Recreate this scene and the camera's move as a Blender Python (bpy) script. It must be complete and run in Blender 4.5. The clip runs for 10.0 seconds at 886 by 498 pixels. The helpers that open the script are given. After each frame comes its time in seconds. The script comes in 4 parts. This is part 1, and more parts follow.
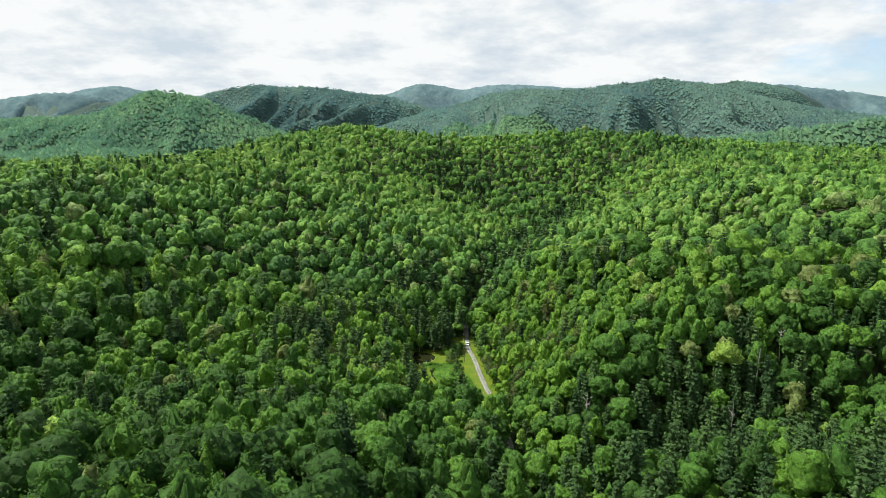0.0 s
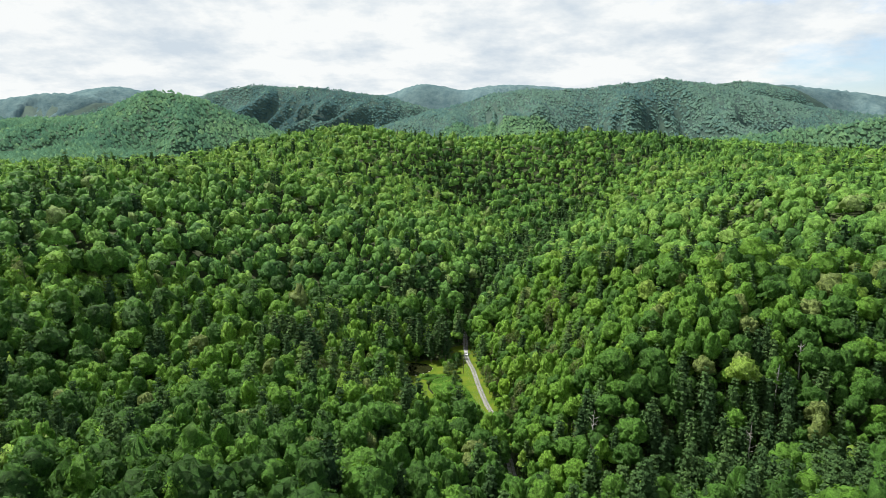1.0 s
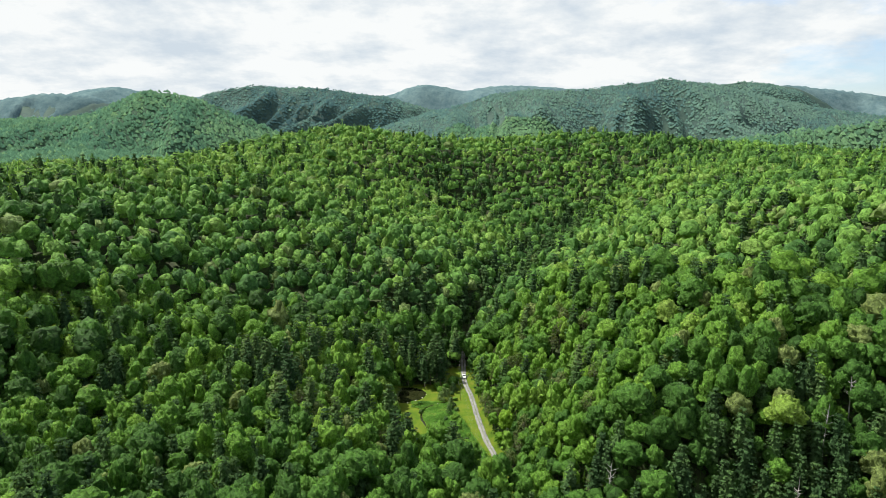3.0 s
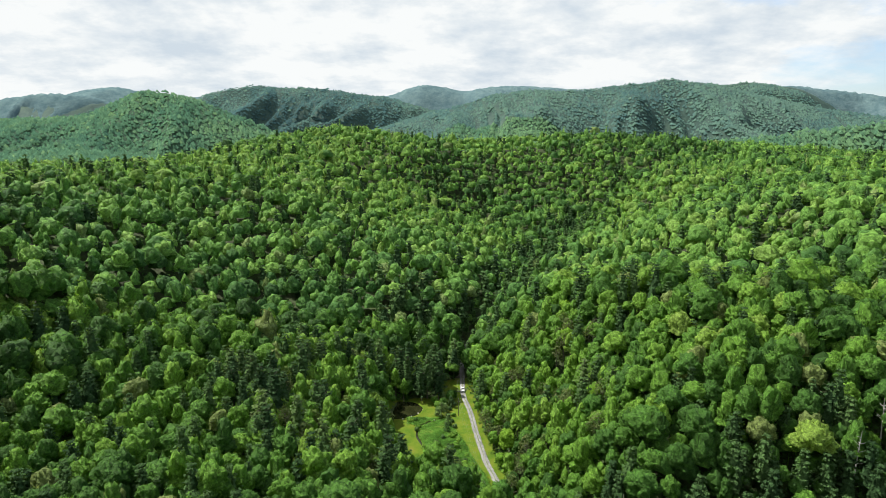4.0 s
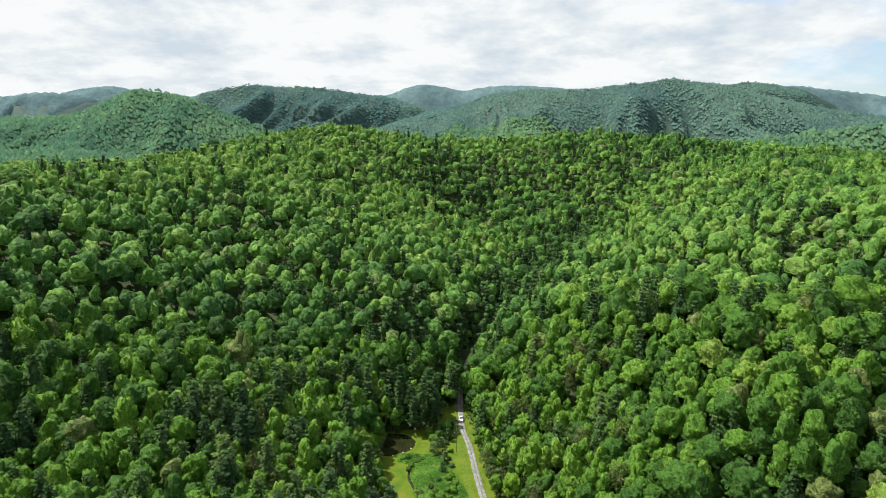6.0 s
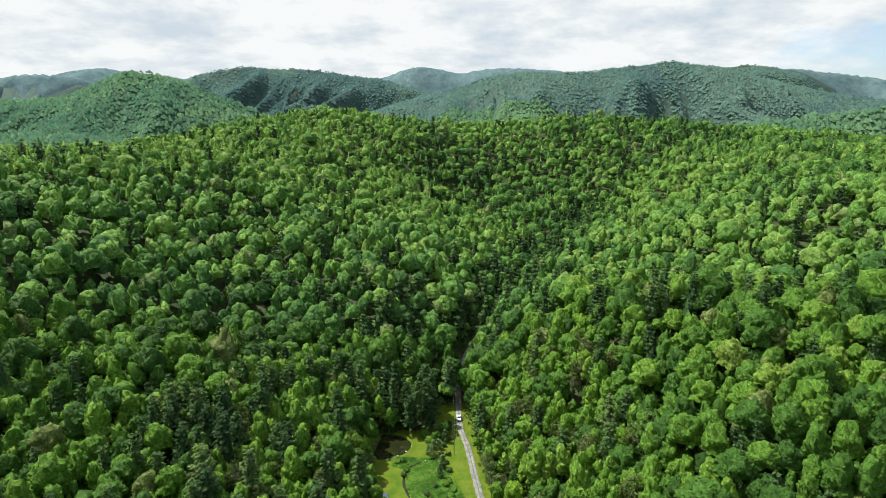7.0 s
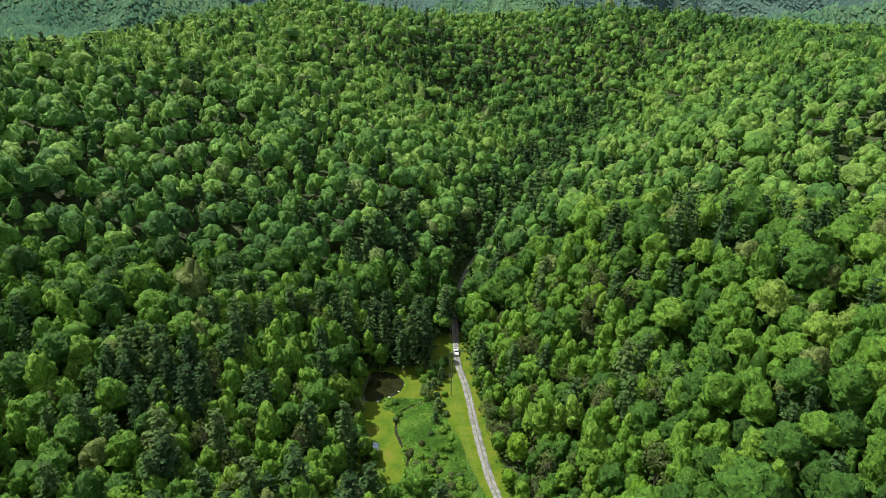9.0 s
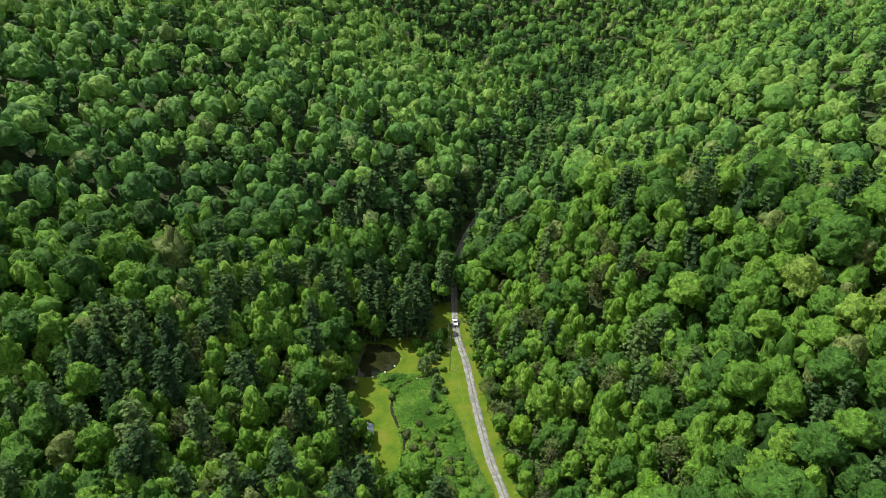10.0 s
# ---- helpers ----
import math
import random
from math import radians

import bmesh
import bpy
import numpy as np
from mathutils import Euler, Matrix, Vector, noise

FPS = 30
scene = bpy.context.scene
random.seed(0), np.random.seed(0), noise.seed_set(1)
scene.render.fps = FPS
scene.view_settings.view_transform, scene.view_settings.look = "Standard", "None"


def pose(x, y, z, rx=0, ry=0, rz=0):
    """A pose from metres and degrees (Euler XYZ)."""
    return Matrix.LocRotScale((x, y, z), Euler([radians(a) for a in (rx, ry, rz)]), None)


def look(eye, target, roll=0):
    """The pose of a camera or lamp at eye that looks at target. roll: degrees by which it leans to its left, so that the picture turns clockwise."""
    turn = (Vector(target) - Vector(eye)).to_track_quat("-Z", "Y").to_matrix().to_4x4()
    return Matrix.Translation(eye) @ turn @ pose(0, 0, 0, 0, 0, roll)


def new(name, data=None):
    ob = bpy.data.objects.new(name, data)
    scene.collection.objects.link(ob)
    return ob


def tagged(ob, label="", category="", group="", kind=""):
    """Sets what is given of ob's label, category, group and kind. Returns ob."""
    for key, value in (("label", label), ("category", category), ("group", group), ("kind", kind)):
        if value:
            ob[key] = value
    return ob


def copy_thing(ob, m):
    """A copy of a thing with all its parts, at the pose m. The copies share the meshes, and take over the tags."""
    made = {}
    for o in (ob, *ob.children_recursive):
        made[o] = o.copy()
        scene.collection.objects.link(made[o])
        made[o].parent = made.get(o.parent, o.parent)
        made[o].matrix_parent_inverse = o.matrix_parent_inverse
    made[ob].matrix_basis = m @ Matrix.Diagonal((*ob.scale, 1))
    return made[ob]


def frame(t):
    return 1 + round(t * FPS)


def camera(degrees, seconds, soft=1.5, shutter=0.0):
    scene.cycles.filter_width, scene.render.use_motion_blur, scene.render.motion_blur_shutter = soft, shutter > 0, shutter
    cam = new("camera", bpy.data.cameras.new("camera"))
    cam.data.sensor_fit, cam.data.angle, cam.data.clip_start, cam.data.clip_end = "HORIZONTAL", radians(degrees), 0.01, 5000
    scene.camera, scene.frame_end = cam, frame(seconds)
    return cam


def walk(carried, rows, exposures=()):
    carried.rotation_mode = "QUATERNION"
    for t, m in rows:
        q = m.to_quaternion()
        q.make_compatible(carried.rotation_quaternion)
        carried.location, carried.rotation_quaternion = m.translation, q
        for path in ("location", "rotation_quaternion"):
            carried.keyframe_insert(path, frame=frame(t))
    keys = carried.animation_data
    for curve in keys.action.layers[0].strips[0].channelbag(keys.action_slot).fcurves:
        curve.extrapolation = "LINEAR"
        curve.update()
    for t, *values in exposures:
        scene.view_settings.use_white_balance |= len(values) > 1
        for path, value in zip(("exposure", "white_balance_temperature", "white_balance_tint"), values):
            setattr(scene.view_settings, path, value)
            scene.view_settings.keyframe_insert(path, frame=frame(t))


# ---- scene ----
cam = camera(72.1, 10.0, soft=0.85)
METRES, EYE, TILT, LEAN, TURN = 180.0, 138.0, -10.3, 0.0, 0.0
ROWS = [
    (0.0, 0.0, 0.0, 0.0, 0.0, 0.0, 0.0),
    (0.5, 0.0062, 0.0492, 0.0088, 0.06, 0.03, -0.02),
    (1.0, 0.012, 0.0983, 0.0178, 0.11, 0.05, -0.03),
    (1.5, 0.0168, 0.1473, 0.0268, 0.15, 0.07, -0.04),
    (2.0, 0.0219, 0.1971, 0.0358, 0.16, 0.1, -0.04),
    (2.5, 0.0267, 0.2476, 0.045, 0.21, 0.12, -0.05),
    (4.0, 0.0398, 0.3975, 0.0726, 0.3, 0.2, -0.14),
    (4.5, 0.0422, 0.4472, 0.0822, 0.31, 0.21, -0.15),
    (5.0, 0.0447, 0.4975, 0.0913, 0.31, 0.23, -0.16),
    (5.5, 0.0458, 0.5473, 0.1003, 0.27, 0.25, -0.18),
    (7.0, 0.0438, 0.694, 0.1254, -0.16, -1.3, -0.19),
    (7.5, 0.043, 0.7422, 0.1339, -0.33, -3.51, -0.18),
    (8.0, 0.0425, 0.7904, 0.1423, -0.42, -5.87, -0.19),
    (8.5, 0.042, 0.8385, 0.1515, -0.56, -8.26, -0.25),
    (9.0, 0.0416, 0.8865, 0.1598, -0.66, -10.61, -0.24),
    (9.5, 0.0414, 0.934, 0.1685, -0.76, -12.98, -0.29),
    (10.0, 0.0416, 0.9819, 0.1772, -0.83, -15.34, -0.33),
]
walk(cam, [(t, pose(0, 0, EYE, TILT, LEAN, TURN) @ pose(METRES * x, METRES * y, METRES * z, 90 + pitch, roll, yaw)) for t, x, y, z, yaw, pitch, roll in ROWS],
     [(0.0, 0.78), (5.5, 0.78), (8.0, 0.72), (10.0, 0.64)])

# ---- light ----
SUN_WAY = Vector((-0.60, 0.36, 1.02)).normalized()
world = bpy.data.worlds.new("world")
scene.world = world
world.use_nodes = True
wt = world.node_tree
for n in list(wt.nodes):
    wt.nodes.remove(n)


def node(tree, kind, **values):
    n = tree.nodes.new(kind)
    for key, value in values.items():
        if key.startswith("i_"):
            n.inputs[int(key[2:])].default_value = value
        else:
            setattr(n, key, value)
    return n


def math_node(tree, op, a, b=None, clamp=False):
    n = node(tree, "ShaderNodeMath", operation=op, use_clamp=clamp)
    for k, v in ((0, a), (1, b)):
        if v is None:
            continue
        if isinstance(v, (int, float)):
            n.inputs[k].default_value = v
        else:
            tree.links.new(v, n.inputs[k])
    return n.outputs[0]


def ramp(tree, fac, stops, mode="LINEAR"):
    n = node(tree, "ShaderNodeValToRGB")
    n.color_ramp.interpolation = mode
    while len(n.color_ramp.elements) < len(stops):
        n.color_ramp.elements.new(0.5)
    for e, (p, c) in zip(n.color_ramp.elements, stops):
        e.position = p
        e.color = (*c, 1) if len(c) == 3 else c
    tree.links.new(fac, n.inputs[0])
    return n.outputs[0]


def mix(tree, fac, a, b, blend="MIX"):
    n = node(tree, "ShaderNodeMix", data_type="RGBA", blend_type=blend)
    for sock, v in ((n.inputs[0], fac), (n.inputs[6], a), (n.inputs[7], b)):
        if isinstance(v, (int, float)):
            sock.default_value = v
        elif isinstance(v, tuple):
            sock.default_value = (*v, 1) if len(v) == 3 else v
        else:
            tree.links.new(v, sock)
    return n.outputs[2]


def build_sky():
    sky = node(wt, "ShaderNodeTexSky", sky_type="NISHITA", sun_disc=False)
    sky.sun_elevation = math.asin(SUN_WAY.z)
    sky.sun_rotation = math.atan2(SUN_WAY.x, SUN_WAY.y)
    sky.air_density, sky.dust_density = 1.0, 1.5
    blue = mix(wt, 1.0, sky.outputs[0], (0.100, 0.108, 0.116), "MULTIPLY")
    co = node(wt, "ShaderNodeTexCoord")
    sep = node(wt, "ShaderNodeSeparateXYZ")
    wt.links.new(co.outputs["Generated"], sep.inputs[0])
    up = math_node(wt, "MAXIMUM", sep.outputs[2], 0.0)
    den = math_node(wt, "ADD", up, 0.26)
    u = math_node(wt, "DIVIDE", sep.outputs[0], den)
    v = math_node(wt, "DIVIDE", sep.outputs[1], den)
    flat = node(wt, "ShaderNodeCombineXYZ")
    wt.links.new(u, flat.inputs[0])
    wt.links.new(v, flat.inputs[1])

    def cloud(scale, detail, shift):
        m = node(wt, "ShaderNodeMapping")
        m.inputs[1].default_value = shift
        wt.links.new(flat.outputs[0], m.inputs[0])
        n = node(wt, "ShaderNodeTexNoise")
        n.inputs["Scale"].default_value = scale
        n.inputs["Detail"].default_value = detail
        n.inputs["Roughness"].default_value = 0.60
        wt.links.new(m.outputs[0], n.inputs["Vector"])
        return n.outputs[0]

    cover = cloud(1.1, 8, (3.1, 0.4, 0))
    shade = cloud(2.6, 9, (7.3, 2.2, 0))
    # the cloud deck opens to the east
    east = math_node(wt, "MULTIPLY_ADD", sep.outputs[0], -0.90)
    wt.nodes[-1].inputs[2].default_value = 0.27
    high = math_node(wt, "MULTIPLY", math_node(wt, "MINIMUM", up, 0.24), -0.40)
    cover = math_node(wt, "ADD", math_node(wt, "ADD", cover, east), high)
    amount = ramp(wt, cover, [(0.22, (0.22, 0.22, 0.22)), (0.33, (1, 1, 1))])
    body = ramp(wt, shade, [(0.36, (0.372, 0.422, 0.468)), (0.48, (0.470, 0.502, 0.522)), (0.56, (0.552, 0.566, 0.566))])
    col = mix(wt, amount, blue, body)
    # below the horizon: the haze of far woods
    bg = node(wt, "ShaderNodeBackground")
    bg.inputs[1].default_value = 1.0
    wt.links.new(col, bg.inputs[0])
    out = node(wt, "ShaderNodeOutputWorld")
    wt.links.new(bg.outputs[0], out.inputs[0])


build_sky()
sun = new("sun", bpy.data.lights.new("sun", "SUN"))
sun.data.energy, sun.data.angle, sun.data.color = 5.0, radians(0.6), (1.0, 0.965, 0.89)
sun.matrix_world = look(SUN_WAY * 900, (0, 0, 0))

# ---- the lie of the land ----
# far ranges: distance, depth, and the crest as x against height
CREST_HORIZON = (4600, 420, (-4090, -3260, -2920, -2670, -2420, -2210, -2010, -1590, -930, -390, -260, -160, -20, 130, 310, 440, 650, 830, 1140, 1930, 3260, 4220),
    (370, 410, 442, 471, 503, 471, 422, 438, 422, 442, 495, 527, 503, 471, 503, 515, 507, 495, 463, 451, 422, 390))
CREST_HIGH = (3600, 430, (-3210, -2550, -2250, -2010, -1900, -1740, -1510, -1310, -1070, -920, -790, -630, -470, -310, -80, 250, 700, 1350, 1540, 1700, 1830, 2000, 2260, 2550, 3310),
    (300, 335, 373, 360, 322, 268, 300, 386, 426, 404, 411, 395, 370, 354, 284, 268, 316, 395, 420, 442, 426, 411, 386, 345, 316))
CREST_EAST = (2850, 420, (-740, -370, -170, 40, 220, 370, 550, 680, 780, 910, 980, 1050, 1220, 1400, 1720, 2030, 2630),
    (111, 149, 208, 263, 318, 338, 333, 346, 358, 371, 388, 376, 358, 313, 251, 218, 187))
CREST_WEST = (2150, 400, (-1920, -1530, -1330, -1180, -1100, -1030, -970, -900, -820, -670, -560, -360, 30),
    (181, 195, 198, 204, 248, 280, 295, 276, 257, 200, 149, 104, 55))
CREST_NEAR = (1650, 230, (180, 480, 630, 810, 1000, 1170, 1520),
    (41, 109, 122, 137, 160, 182, 197))
RANGES = [CREST_HORIZON, CREST_HIGH, CREST_EAST, CREST_WEST, CREST_NEAR]
# hills and hollows near the valley, then those of the ridge behind: x, y, height, radius
HILLS_NEAR = [(-420, 60, 8, 190), (-170, 130, -3, 120), (180, 80, -12, 110), (420, 120, 10, 190), (-280, 330, 25, 100), (-120, 290, -31, 70), (-70, 340, 17, 45), (-110, 410, -17, 60), (-180, 430, 8, 60), (-60, 450, 6, 50), (70, 330, -10, 45), (80, 385, 36, 45), (110, 290, -3, 50), (150, 330, 3, 60), (170, 420, -4, 60), (110, 460, -10, 45), (250, 460, 5, 80), (200, 540, 11, 60), (350, 430, 28, 120), (140, 540, 16, 45), (60, 250, 23, 40), (150, 260, 14, 40), (0, 480, 11, 40), (-30, 290, -14, 40)]
GULLY = [(50, 342, -8, 12), (64, 341, -10, 13), (78, 347, -9, 13)]
HILLS_BACK = [(-250, 520, 8, 80), (-150, 520, -8, 70), (-60, 550, 6, 60), (-150, 620, 20, 70), (20, 600, -5, 60), (-60, 680, 3, 80), (130, 610, -5, 60), (260, 640, 10, 90), (300, 760, 31, 100), (480, 800, 34, 140), (480, 950, -1, 120), (150, 850, -1, 80), (60, 780, -20, 80), (-60, 800, 5, 90), (-200, 760, 32, 100), (-420, 640, 53, 160), (-190, 940, 61, 110), (-20, 950, 57, 110), (160, 980, 56, 100), (320, 1010, 56, 110), (560, 1080, 63, 140), (-720, 1220, 69, 230), (640, 600, 56, 180), (-420, 320, 13, 120)]
HILLS_MORE = [(150, 525, -16, 40), (-50, 425, -12, 40), (350, 550, 9, 90), (-50, 250, 8, 60), (75, 400, -8, 40), (150, 300, 6, 40), (-250, 550, 6, 60), (-200, 350, -5, 40), (375, 875, -14, 90), (245, 650, -10, 60)]
# the valley's line and a side hollow: x, y, floor, half-width of the flat
VALLEY = [(34, -600, -4, 24), (33, 200, 0, 14), (15, 300, 0, 21), (4, 345, 0, 26), (6, 390, 0, 23), (17, 430, 1, 5), (24, 470, 6, 3), (52, 540, 14, 3), (80, 610, 18, 3), (115, 680, 22, 3), (165, 760, 45, 3), (230, 820, 75, 3)]
HOLLOW = [(33, 215, 0, 8), (100, 222, 7, 5), (170, 222, 14, 5), (240, 200, 30, 3)]


def value_noise(x, y, seed):
    """Smooth lattice noise from -1 to 1."""
    xi, yi = np.floor(x).astype(np.int64), np.floor(y).astype(np.int64)
    fx, fy = x - xi, y - yi
    fx, fy = fx * fx * (3 - 2 * fx), fy * fy * (3 - 2 * fy)

    def corner(a, b):
        h = (a * 374761393 + b * 668265263 + seed * 974634721) & 0x7FFFFFFF
        h = ((h ^ (h >> 13)) * 1274126177) & 0x7FFFFFFF
        return ((h ^ (h >> 16)) & 0xFFFF) / 32767.5 - 1

    a, b, c, d = corner(xi, yi), corner(xi + 1, yi), corner(xi, yi + 1), corner(xi + 1, yi + 1)
    return (a * (1 - fx) + b * fx) * (1 - fy) + (c * (1 - fx) + d * fx) * fy


def mountains(x, y):
    total = np.full(np.shape(x), 40.0) ** 6
    wx = x + 170 * value_noise(x / 520, y / 520, 5) + 40 * value_noise(x / 150, y / 150, 9)
    wy = y + 170 * value_noise(x / 520, y / 520, 6)
    # ravines, large and small, with sharp-backed spurs between them
    cut = sum(q * np.sqrt(value_noise(wx / w, wy / (2.0 * w), seed) ** 2 + 0.015) for q, w, seed in ((0.92, 310, 7), (0.55, 145, 8), (0.20, 70, 10)))
    for at, deep, xs, hs in RANGES:
        crest = sum(np.interp(x + d, xs, hs) for d in (-35, 0, 35)) / 3
        off = np.abs(y - at) / deep
        crest = crest + (18 if 2500 < at < 4000 else 5)
        # ravines run down from the crest and leave it as it is
        k = 0.4 if at > 4000 else 1.0
        total = total + (crest * np.exp(-0.5 * off ** 2) * np.maximum(1 - 1.12 * k * cut * np.minimum(off, 1.2) ** 1.1, 0.12)) ** 6
    return total ** (1 / 6)


def ground(x, y):
    x, y = np.asarray(x, float), np.asarray(y, float)
    dist, floor = np.full(x.shape, 1e9), np.zeros(x.shape)
    for (a, b, h, w), (c, e, g, v) in [*zip(VALLEY, VALLEY[1:]), *zip(HOLLOW, HOLLOW[1:])]:
        t = np.clip(((x - a) * (c - a) + (y - b) * (e - b)) / ((c - a) ** 2 + (e - b) ** 2), 0, 1)
        q = np.hypot(x - a - t * (c - a), y - b - t * (e - b)) - (w + t * (v - w))
        floor = np.where(q < dist, h + t * (g - h), floor)
        dist = np.minimum(dist, q)
    dist = np.maximum(dist, 0)
    k = 1 - np.exp(-(dist / 46) ** 1.15)
    up = mountains(x, y)
    for a, b, h, r in HILLS_NEAR + GULLY + HILLS_BACK + HILLS_MORE:
        up = up + h * np.exp(-0.5 * (((x - a) ** 2 + (y - b) ** 2) / r ** 2))
    up = up + 3 * value_noise(x / 70, y / 70, 1) + 1.5 * value_noise(x / 30, y / 30, 2)
    return np.maximum(floor + k * (up - floor), floor)


ROAD_Y = (-600, 200, 280, 304, 317, 329, 343, 352, 367, 378, 388, 395, 407, 430, 448, 470, 505, 540, 620)
ROAD_X = (34, 32, 30.2, 28, 24.8, 23.4, 21.9, 21.1, 20, 18.1, 16.7, 16.4, 16.8, 17, 18.5, 24, 37, 52, 95)


def road_x(y):
    return sum(np.interp(np.asarray(y, float) + d, ROAD_Y, ROAD_X) for d in (-6, -3, 0, 3, 6)) / 5


def open_land(x, y):
    """Where no tree stands: the road, the pond and the clearing."""
    rx = road_x(y)
    strip = np.abs(x - rx) < np.where((y > 300) & (y < 408), 3.4, 2.4)
    strip |= (y > 275) & (y <= 302) & (x > rx - 6.5) & (x < rx + 2.8)
    west = np.interp(y, (294, 303, 312, 320, 326, 331, 337, 345, 357, 375, 380, 384, 392, 404, 408), (18, 2, -5, -9, -15, -18, -18.5, -19, -21.5, -23, -14, 7, 4, 7, 14))
    return strip | ((y > 294) & (y < 408) & (x > west) & (x < rx))


# ---- materials ----
def material(name):
    m = bpy.data.materials.new(name)
    m.use_nodes = True
    t = m.node_tree
    for n in list(t.nodes):
        t.nodes.remove(n)
    return m, t


def finish(t, shader):
    out = node(t, "ShaderNodeOutputMaterial")
    t.links.new(shader, out.inputs[0])


def noise_tex(t, scale, detail=4, rough=0.6, vector=None):
    n = node(t, "ShaderNodeTexNoise")
    n.inputs["Scale"].default_value, n.inputs["Detail"].default_value, n.inputs["Roughness"].default_value = scale, detail, rough
    if vector is None:
        vector = node(t, "ShaderNodeNewGeometry").outputs["Position"]
    t.links.new(vector, n.inputs["Vector"])
    return n.outputs[0]


def principled(t, color, rough=0.7, metal=0.0, spec=0.3, height=None, strength=0.3, distance=0.05):
    b = node(t, "ShaderNodeBsdfPrincipled")
    if isinstance(color, tuple):
        b.inputs["Base Color"].default_value = (*color, 1)
    else:
        t.links.new(color, b.inputs["Base Color"])
    if isinstance(rough, (int, float)):
        b.inputs["Roughness"].default_value = rough
    else:
        t.links.new(rough, b.inputs["Roughness"])
    b.inputs["Metallic"].default_value = metal
    b.inputs["Specular IOR Level"].default_value = spec
    if height is not None:
        n = node(t, "ShaderNodeBump")
        n.inputs["Strength"].default_value, n.inputs["Distance"].default_value = strength, distance
        t.links.new(height, n.inputs["Height"])
        t.links.new(n.outputs[0], b.inputs["Normal"])
    return b.outputs[0]


def surface(name, stops, scale, rough=0.8, metal=0.0, spec=0.3, bump=0.3, distance=0.03, fine=6.0):
    """A plain surface with variation at two scales."""
    m, t = material(name)
    co = node(t, "ShaderNodeTexCoord").outputs["Object"]
    a, b = noise_tex(t, scale, 5, 0.6, co), noise_tex(t, scale * fine, 4, 0.7, co)
    f = math_node(t, "ADD", math_node(t, "MULTIPLY", a, 0.6), math_node(t, "MULTIPLY", b, 0.4))
    f = math_node(t, "MULTIPLY_ADD", f, 1.9)
    t.nodes[-1].inputs[2].default_value = -0.45
    finish(t, principled(t, ramp(t, f, stops), rough, metal, spec, b, bump, distance))
    return m


def foliage(name, stops, by_object, translucent=0.35, reach_of=(0.0, 1.0), grain_scale=0.9, vary=1.0, gloss=0.12, relief=1.6):
    """Leaves: each tree has its tone, each clump a shade of it."""
    m, t = material(name)
    geo = node(t, "ShaderNodeNewGeometry")
    if by_object:
        tone = math_node(t, "MULTIPLY_ADD", node(t, "ShaderNodeObjectInfo").outputs["Random"], reach_of[1] - reach_of[0])
        t.nodes[-1].inputs[2].default_value = reach_of[0]
    else:
        tone = node(t, "ShaderNodeAttribute", attribute_name="tone").outputs["Fac"]
    col = ramp(t, tone, stops)
    isl = math_node(t, "MULTIPLY_ADD", geo.outputs["Random Per Island"], 0.60 * vary)
    t.nodes[-1].inputs[2].default_value = 1 - 0.32 * vary
    # two noises colour in the shaded gaps between leaves and their bright edges
    gap_grain = ramp(t, noise_tex(t, grain_scale, 5, 0.75), [(0.33, (1 - 0.40 * vary, 1 - 0.38 * vary, 1 - 0.40 * vary)), (0.5, (1.0, 1.0, 1.0)), (0.68, (1 + 0.42 * vary, 1 + 0.38 * vary, 1 + 0.30 * vary))])
    gap_fleck = ramp(t, noise_tex(t, grain_scale * 4.5, 3, 0.7), [(0.34, (1 - 0.45 * vary,) * 3), (0.52, (1.0, 1.0, 1.0)), (0.68, (1 + 0.30 * vary, 1 + 0.28 * vary, 1 + 0.20 * vary))])
    gap_grain = mix(t, 1.0, gap_grain, gap_fleck, "MULTIPLY")
    comb = node(t, "ShaderNodeCombineColor")
    for k in range(3):
        t.links.new(isl, comb.inputs[k])
    col = mix(t, 1.0, mix(t, 1.0, col, comb.outputs[0], "MULTIPLY"), gap_grain, "MULTIPLY")
    front = principled(t, col, 0.6, 0, gloss, noise_tex(t, relief, 4, 0.75), 0.9, 0.85 / relief)
    back = node(t, "ShaderNodeBsdfTranslucent")
    t.links.new(mix(t, 1.0, col, (1.25, 1.15, 0.6), "MULTIPLY"), back.inputs[0])
    ms = node(t, "ShaderNodeMixShader")
    ms.inputs[0].default_value = translucent
    t.links.new(front, ms.inputs[1])
    t.links.new(back.outputs[0], ms.inputs[2])
    finish(t, ms.outputs[0])
    return m


BROAD = [(0, (0.035, 0.090, 0.017)), (0.25, (0.063, 0.158, 0.025)), (0.6, (0.116, 0.247, 0.030)), (0.85, (0.162, 0.302, 0.040)), (0.94, (0.184, 0.294, 0.049)), (1, (0.145, 0.175, 0.071))]
# middle hill greens: a little distance haze is mixed in as blue
HILL = [(0, (0.043, 0.108, 0.029)), (0.25, (0.073, 0.178, 0.043)), (0.6, (0.129, 0.272, 0.054)), (0.85, (0.178, 0.331, 0.064)), (0.95, (0.200, 0.326, 0.074)), (1, (0.169, 0.225, 0.092))]
PINE = [(0, (0.032, 0.068, 0.027)), (0.6, (0.066, 0.126, 0.042)), (1, (0.112, 0.176, 0.058))]
# distance haze is put into these two palettes as extra blue
FAR_HAZED = [(0, (0.050, 0.120, 0.082)), (0.4, (0.082, 0.174, 0.104)), (1, (0.134, 0.240, 0.116))]
